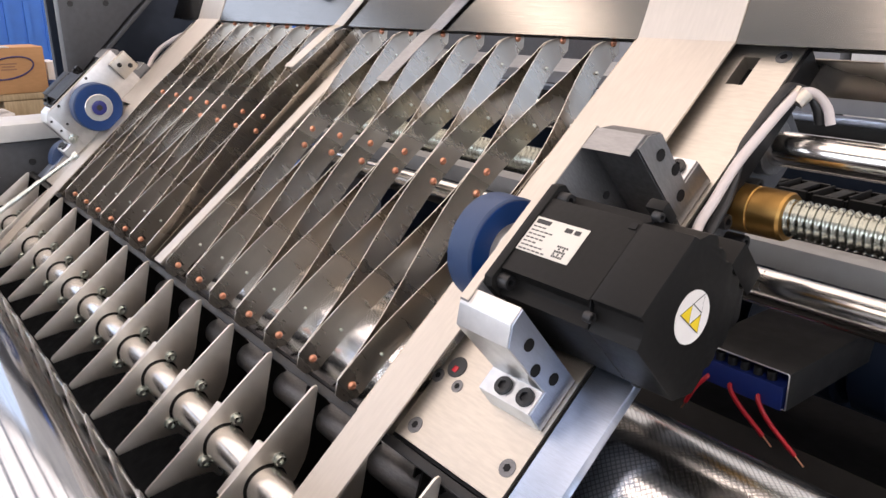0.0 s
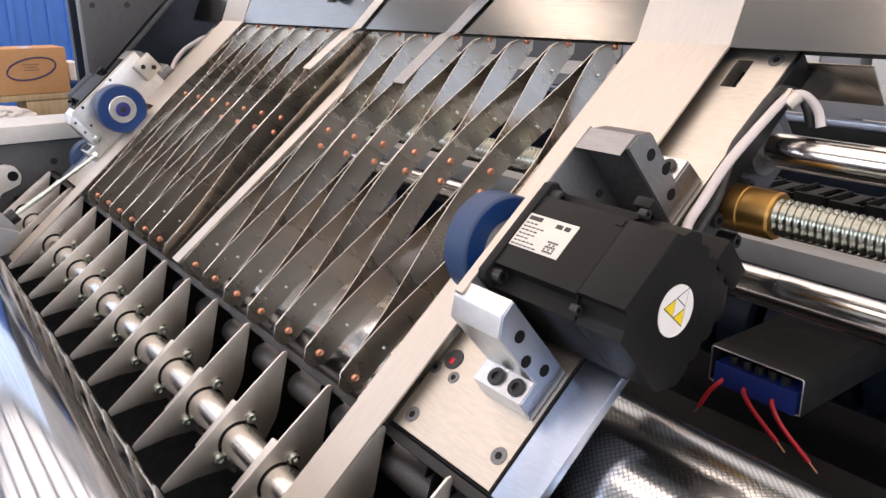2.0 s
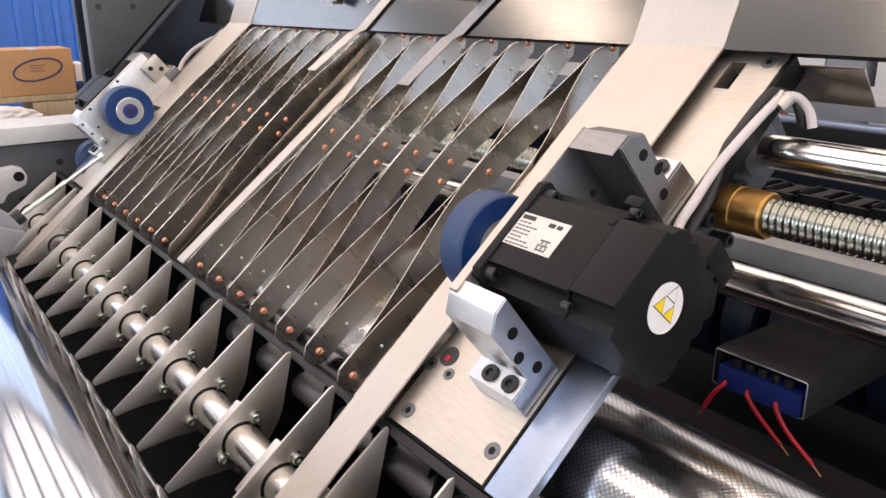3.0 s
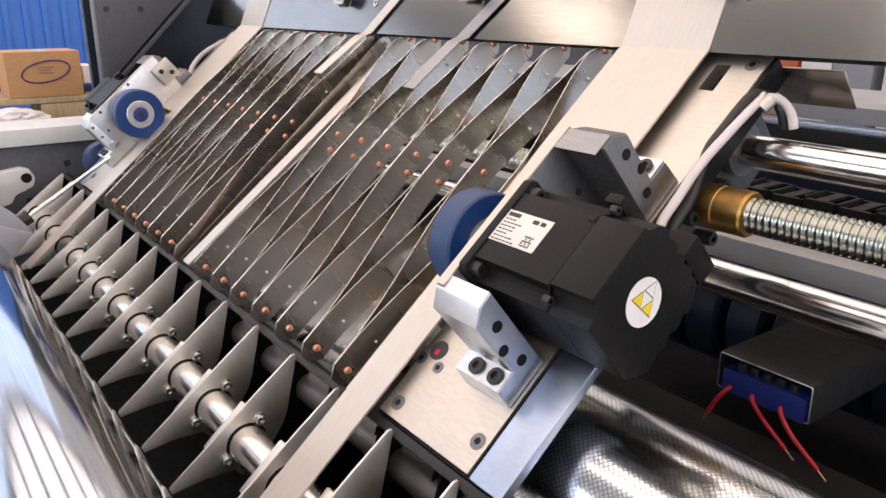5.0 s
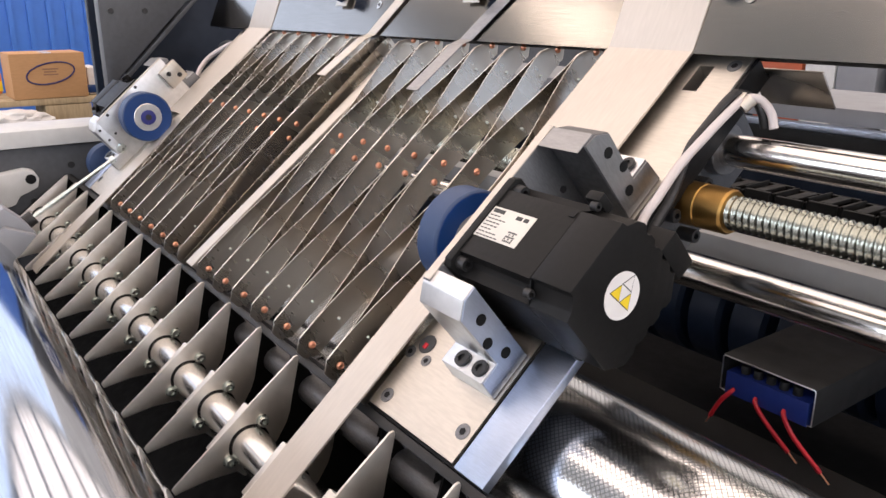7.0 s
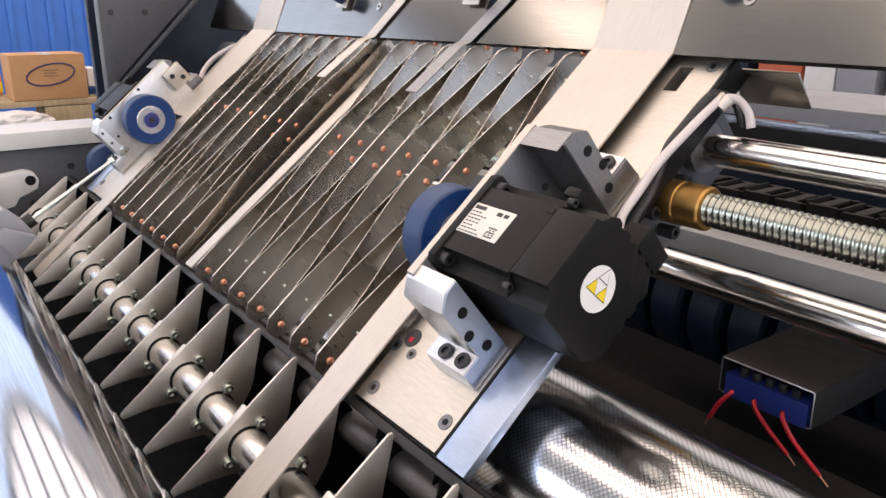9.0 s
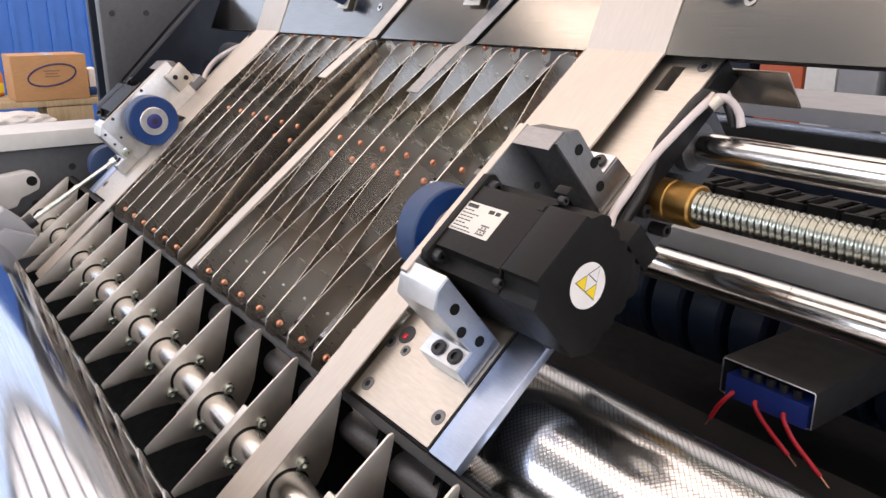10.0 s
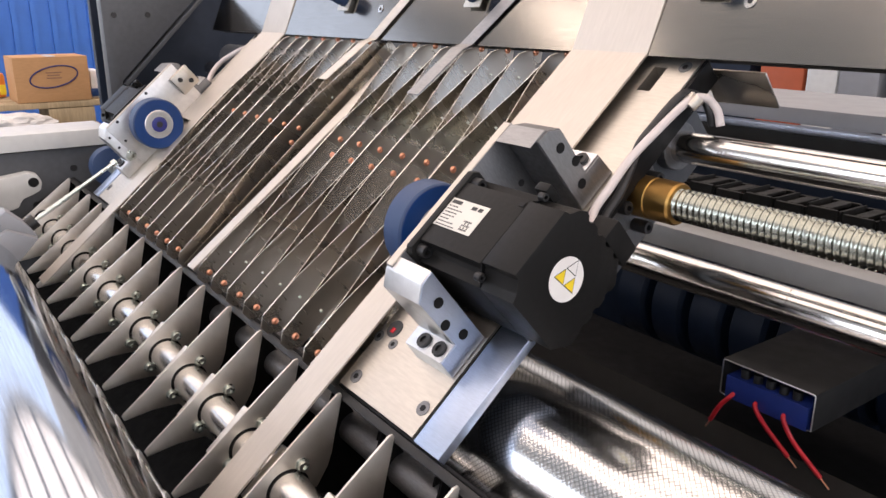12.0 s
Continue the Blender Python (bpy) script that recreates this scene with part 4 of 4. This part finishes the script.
# ---- side frame and what stands behind ----
def surroundings():
    ob = thing("anthracite_stand", "anthracite painted side plate of the machine", "machine stand", (-1.5, 0.6, 1.0), HALL)
    part("plate", prism(B(), [(0.343, 1.20), (0.343, 1.49), (0.530, 1.49), (0.365, 1.326), (0.365, 1.20)], -1.52, -1.49, "X", 0.002), "frame", ob)
    # added dark panel: hides the blue partition behind the strips' upper gap
    part("added_blocking_panel", box(B(), (-1.52, 0.802, 0.02), (-1.50, 1.75, 1.60), 0.002), "frame", ob)
    # near-black panel stands for the shade in the recess
    part("recess_panel", box(B(), (-1.60, 0.345, 0.80), (-1.58, 0.80, 1.47), 0.002), "navy", ob, "panel in the recess with the shade put into its dark blue")
    part("rim", prism(B(), [(0.366, 1.322), (0.540, 1.494), (0.546, 1.490), (0.372, 1.318)], -1.58, -1.484, "X", 0.001), "frame", ob)
    for y, z in ((0.362, 1.440), (0.420, 1.440)):
        part("bolt_hole", cyl(B(), (-1.490, y, z), (-1.4885, y, z), 0.005, 16), "blackox", ob)
    rl = thing("side_rail", "light grey rail beside the machine", "rail", (-1.6, 0.2, 1.2), HALL)
    part("rail", box(B(), (-1.62, -0.4, 1.216), (-1.50, 0.335, 1.2455), 0.003), "lightgrey", rl)
    ap = thing("side_apron", "anthracite painted lower side plate", "side frame", (-1.5, 0.1, 0.6), HALL)
    part("plate", box(B(), (-1.56, -0.4, 0.02), (-1.51, 0.62, 1.214), 0.002), "frame", ap)
    for y, z in ((0.268, 1.178), (0.20, 1.12)):
        part("bolt_hole", cyl(B(), (-1.51, y, z), (-1.5085, y, z), 0.006, 16), "blackox", ap)
    sp = thing("upper_roller", "dark steel roller under the upper cover", "roller", (-1.1, 0.56, 1.36), HALL)
    part("body", lathe(B(), [(-1.47, 0.022), (-1.02, 0.022)], 0.56, 1.365, 40), "frame", sp)
    # blue cladding with ribs
    bm = B()
    box(bm, (-4.25, 0.30, 0.0), (-4.20, 4.0, 2.2))
    for k in range(44):
        y = 0.32 + k * 0.083
        box(bm, (-4.2001, y, 0.0), (-4.186, y + 0.022, 2.2))
    structure("wall_blue", bm, "bluewall", "bright blue ribbed sheet partition")
    pl = thing("pallet", "worn timber pallet stacked high", "pallet", (-2.65, 0.45, 1.1), HALL)
    for k in range(3):
        part("board", box(B(), (-2.60 - 0.09 * k - 0.08, 0.10, 1.166), (-2.60 - 0.09 * k, 0.58, 1.184), 0.002), "timber", pl)
    part("block", box(B(), (-2.78, 0.415, 1.10), (-2.60, 0.545, 1.164), 0.003), "timber", pl)
    part("block", box(B(), (-2.78, 0.10, 1.10), (-2.60, 0.20, 1.164), 0.003), "timber", pl)
    part("lower_board", box(B(), (-2.78, 0.10, 1.08), (-2.60, 0.58, 1.098), 0.002), "timber", pl)
    st = thing("rack", "dark stand under the pallet", "stand", (-2.7, 0.35, 0.5), HALL)
    part("body", box(B(), (-2.85, 0.0, 0.0), (-2.62, 0.66, 1.078), 0.004), "navy", st)
    ct = thing("cardboard_box", "brown cardboard box with a printed dark blue oval", "box", (-2.67, 0.44, 1.185), HALL)
    part("carton", box(B(), (-2.76, 0.337, 1.185), (-2.60, 0.541, 1.316), 0.003), "card", ct)
    bm = B()
    ring = [(-2.599, 0.443 + 0.066 * math.cos(a), 1.258 + 0.030 * math.sin(a) + 0.010 * math.cos(a)) for a in [2 * math.pi * i / 40 for i in range(41)]]
    tube(bm, ring, 0.0022, 6)
    part("printed_oval", bm, "cardink", ct)
    for dy, dz, w in ((-0.022, 0.012, 0.044), (-0.018, 0.004, 0.034), (-0.020, -0.004, 0.040)):
        part("print_bar", box(B(), (-2.6002, 0.443 + dy, 1.256 + dz), (-2.5993, 0.443 + dy + w, 1.260 + dz)), "cardshade", ct)
    part("tape", box(B(), (-2.7, 0.428, 1.3155), (-2.5985, 0.452, 1.3175)), "film", ct, "clear packing tape")
    tr = thing("parts_tray", "white open box with a blue object", "box", (-2.7, 0.57, 1.185), HALL)
    part("body", box(B(), (-2.75, 0.552, 1.185), (-2.64, 0.586, 1.268), 0.003), "white", tr)
    part("content", box(B(), (-2.655, 0.545, 1.190), (-2.632, 0.575, 1.215), 0.008), "puface", tr)
    bg = thing("packet", "orange and yellow packet beside the cardboard box", "packet", (-2.8, 0.31, 1.185), HALL)
    part("bag", box(B(), (-2.90, 0.24, 1.185), (-2.80, 0.338, 1.262), 0.014), "orangebag", bg)
    part("tag", box(B(), (-2.799, 0.318, 1.196), (-2.796, 0.336, 1.226), 0.001), "yellow", bg)
    for x, w, mat, nm, lb in ((-1.345, 0.14, "orange", "red_cabinet", "red oxide painted cabinet"), (-1.220, 0.09, "lightgrey", "grey_cabinet", "light grey painted cabinet"), (-1.115, 0.11, "cabinet", "dark_cabinet", "dark grey painted cabinet"), (-0.98, 0.10, "lightgrey", "grey_cabinet", "light grey painted cabinet"), (-1.60, 0.30, "navy", "blue_cabinet", "dark blue painted steel cabinet")):
        cbn = thing(nm, lb, "cabinet", (x, 2.3, 0.0), HALL)
        part("body", box(B(), (x - w / 2, 2.2, 0.0), (x + w / 2, 2.5, 1.75), 0.004), mat, cbn)


surroundings()


# ---- smaller things ----
def adjuster():
    ob = thing("adjuster", "grey clamp head with a threaded rod and a black knurled nut", "clamp", (-1.0, 0.10, 1.19), HALL)
    part("head", prism(B(), [(-0.05, 1.150), (0.060, 1.205), (0.098, 1.232), (0.118, 1.212), (0.128, 1.196), (0.110, 1.180), (0.04, 1.140), (-0.05, 1.105)], -1.015, -0.985, "X", 0.003), "cabinet", ob)
    part("lever", prism(B(), [(0.030, 1.176), (0.095, 1.212), (0.126, 1.198), (0.105, 1.176), (0.05, 1.150)], -0.984, -0.972, "X", 0.002), "cabinet", ob)
    a, b = Vector((-1.0, 0.100, 1.196)), Vector((-1.0, 0.226, 1.272))
    d = (b - a).normalized()
    part("rod", tube(B(), [a, b], 0.0022, 12), "zinc", ob)
    bm = B()
    for k in range(20):
        p = a + d * (0.038 + 0.0021 * k)
        cyl(bm, p, p + d * 0.0011, 0.0032, 14)
    part("thread", bm, "zinc", ob)
    part("nut", cyl(B(), a + d * 0.020, a + d * 0.034, 0.0085, 14, None, 0.001), "blackox", ob)
    part("screw", cap_screw(B(), (-0.985, 0.085, 1.216), (1, 0, 0.4), 0.005, 0.005), "blackox", ob)
    part("collar", cyl(B(), b - d * 0.006, b, 0.0045, 12), "zinc", ob)
    part("arm", box(B(), (-1.012, -0.37, 1.100), (-0.988, -0.045, 1.150), 0.003), "cabinet", ob)
    part("post", box(B(), (-1.03, -0.41, 0.0), (-0.97, -0.37, 1.150), 0.003), "cabinet", ob)


def idler():
    ob = thing("blue_idler", "blue idler disc behind the carriage", "wheel", (-1.42, 0.312, 1.190), HALL)
    part("disc", lathe(B(), [(-1.435, 0.030), (-1.433, 0.034), (-1.407, 0.034), (-1.405, 0.030)], 0.312, 1.190, 48), "pu", ob)
    part("hub", lathe(B(), [(-1.5, 0.010), (-1.402, 0.010)], 0.312, 1.190, 24), "zinc", ob)


def casting():
    """A pale cast lug with a bore on the side plate, over a black roller end."""
    ob = thing("cast_lug", "pale grey cast lug bolted to the side plate", "bracket", (-1.50, 0.17, 1.16), HALL)
    pts = [(0.080, 1.135), (0.080, 1.172), (0.150, 1.178), (0.190, 1.183), (0.204, 1.178), (0.210, 1.165), (0.206, 1.150), (0.190, 1.143), (0.176, 1.138), (0.168, 1.124), (0.140, 1.118)]
    part("body", prism(B(), pts, -1.508, -1.478, "X", 0.004), "lightgrey", ob)
    part("bore", cyl(B(), (-1.4782, 0.196, 1.166), (-1.4772, 0.196, 1.166), 0.0085, 20), "blackfin", ob)
    part("bolt", cap_screw(B(), (-1.478, 0.120, 1.150), (1, 0, 0), 0.008, 0.008), "blackox", ob)
    ob = thing("roller_end", "black rubber roller end beside the side plate", "roller", (-1.49, 0.135, 1.095), HALL)
    part("tyre", lathe(B(), [(-1.509, 0.026), (-1.505, 0.030), (-1.474, 0.030), (-1.470, 0.026)], 0.135, 1.086, 40), "blackfin", ob)
    part("hub", lathe(B(), [(-1.4698, 0.012), (-1.466, 0.012), (-1.465, 0.010)], 0.135, 1.086, 24), "zinc", ob)


def wrapped_bundle():
    ob = thing("wrapped_bundle", "parts bundled in crumpled clear film under the pallet", "bundle", (-2.59, 0.33, 1.10), HALL)
    bm = B()
    bmesh.ops.create_icosphere(bm, subdivisions=4, radius=1.0)
    for v in bm.verts:
        q = noise.noise(v.co * 3.1) * 0.22 + noise.noise(v.co * 8.0) * 0.12
        v.co = Vector((-2.555 + 0.040 * v.co.x * (1 + q), 0.320 + 0.105 * v.co.y * (1 + q), 1.126 + 0.038 * v.co.z * (1 + q)))
    part("film", bm, "film", ob, "", 12)
    part("shelf", box(B(), (-2.61, 0.18, 1.070), (-2.51, 0.46, 1.086), 0.002), "timber", ob, "timber slat below the bundle")


def drag_chain():
    ob = thing("drag_chain", "black plastic drag chain lying behind the screw", "chain", (-0.2, 0.74, 1.255), HALL)
    bm = B()
    box(bm, (-0.0165, -0.022, -0.016), (-0.0145, 0.022, 0.014), 0.001)
    box(bm, (0.0145, -0.022, -0.013), (0.0165, 0.022, 0.011), 0.001)
    box(bm, (-0.0145, -0.024, -0.010), (0.0145, -0.019, 0.012), 0.002)
    box(bm, (-0.0145, 0.019, -0.010), (0.0145, 0.024, 0.012), 0.002)
    box(bm, (-0.006, -0.019, 0.008), (0.006, 0.019, 0.012), 0.001)
    me = mesh_of("link", bm, "motor")
    for k in range(26):
        o = new("link", me)
        o.parent = ob
        o.location = (-0.62 + 0.0345 * k + 0.2, 0, 0.002 * (k % 2))
    part("tray", box(B(), (-0.66, 0.705, 1.222), (0.32, 0.775, 1.236), 0.002), "motor", ob)


def cover_feet():
    first = None
    for x, d0 in ((-0.985, 0.036), (-0.700, 0.040), (-0.402, 0.048)):
        ob = thing("cover_catch", "small bright catch with a blue grip on the cover", "catch", (x, *on_cover(d0)), MACH, "catches on the cover")
        part("foot", prism(B(), [on_cover(d0, 0.0045), on_cover(d0 + 0.05, 0.0045), on_cover(d0 + 0.05, 0.0062), on_cover(d0, 0.0062)], x - 0.014, x + 0.014, "X", 0.0005), "plate", ob)
        part("stem", prism(B(), [on_cover(d0 + 0.02, 0.0), on_cover(d0 + 0.03, 0.0), on_cover(d0 + 0.03, 0.0045), on_cover(d0 + 0.02, 0.0045)], x - 0.005, x + 0.005), "zinc", ob)
        a, b = on_cover(d0 + 0.016, 0.0062), on_cover(d0 + 0.016, 0.030)
        part("grip", cyl(B(), (x, *a), (x, *b), 0.0115, 28, 0.0105, 0.0015), "pu", ob)


def rod_mark():
    root = bpy.data.objects["lower_guide_rod"]
    for k in range(5):
        a0 = radians(62 + 16 * k)
        pts = [(-0.309 + 0.0006 * k, 0.278 + 0.01495 * math.cos(a0 + radians(2 * i)), -0.536 + 0.01495 * math.sin(a0 + radians(2 * i))) for i in range(5)]
        part("pen_mark", tube(B(), pts, 0.0004, 5), "ink", root, "dashed black pen mark")


def far_cable():
    ob = thing("white_cable", "white motor cable arched beside the far carriage", "cable", (mx(-0.39, -1), 0.25, -0.38))
    path = smooth_line([(mx(x, -1), u, -0.392) for x, u in ((-0.392, 0.246), (-0.369, 0.2675), (-0.340, 0.2927), (-0.332, 0.322), (-0.360, 0.350), (-0.386, 0.360))])
    part("jacket", tube(B(), path, 0.0042, 14), "cream", ob)
    rides(ob, -1)


def far_plate_holes():
    root = [o for o, sd, r in MOVES if o.name.startswith("carriage") and sd < 0][0]
    x = mx(-0.4480, -1)
    for u, n, r in HOLES:
        part("plate_hole", cyl(B(), (x - 0.0004, u, n), (x + 0.0006, u, n), r, 14), "blackox", root)
    part("washer", lathe(B(), [(x, 0.0075), (x + 0.0012, 0.0075), (x + 0.0014, 0.0068)], 0.0900, -0.3600, 24), "zinc", root)
    part("lug", box(B(), (x, 0.214, -0.352), (x + 0.010, 0.246, -0.320), 0.001), "plate", root, "small bolted lug")
    for u, n in ((0.224, -0.330), (0.236, -0.342)):
        part("lug_screw", cap_screw(B(), (x + 0.010, u, n), (1, 0, 0), 0.0036, 0.003), "blackox", root)


HOLES = ((0.1741, -0.3110, 0.0024), (0.1133, -0.3110, 0.0024), (0.0880, -0.3194, 0.0020), (0.0870, -0.3390, 0.0020), (0.1011, -0.3385, 0.0020))
adjuster()
idler()
casting()
wrapped_bundle()
drag_chain()
cover_feet()
rod_mark()
far_cable()
far_plate_holes()


# ---- what moves ----
def motions():
    times = [0.0, 3.0, 6.0, 9.0, 12.0]
    for ob, side, rest in MOVES:
        walk(ob, [(t, Matrix.Translation((side * slide(t), 0, 0)) @ rest) for t in times])
    for root, leaves, s, bank, e in STRIPS:
        mid = (s // 2 + 0.5) if s % 2 else (s // 2 - 0.5)
        rows, turns = [], []
        for t in times:
            a, b = bank_ends(bank, t)
            d = (b - a) / 7
            rows.append((t, MACH @ Matrix.Translation((a + mid * d + 0.0005 * e, PIVOT[0], PIVOT[1] - (0.0038 if (s, bank) in ((14, "right"), (1, "left")) else 0.0)))))
            turns.append((t, d))
        walk(root, rows)
        for kind, lf in leaves:
            sg = -1 if kind == "lower" else 1
            walk(lf, [(t, Matrix.Rotation(-sg * e * math.asin((d - MEAN) / 2 / HALF[kind][0]), 4, "Z")) for t, d in turns])
    n = 168
    walk(SCREW, [(CLIP * i / n, MACH @ Matrix.Translation((MIDDLE, SCREW_U, SCREW_N)) @ Matrix.Rotation(2 * math.pi * TRAVEL / PITCH * i / n, 4, "X")) for i in range(n + 1)])


motions()
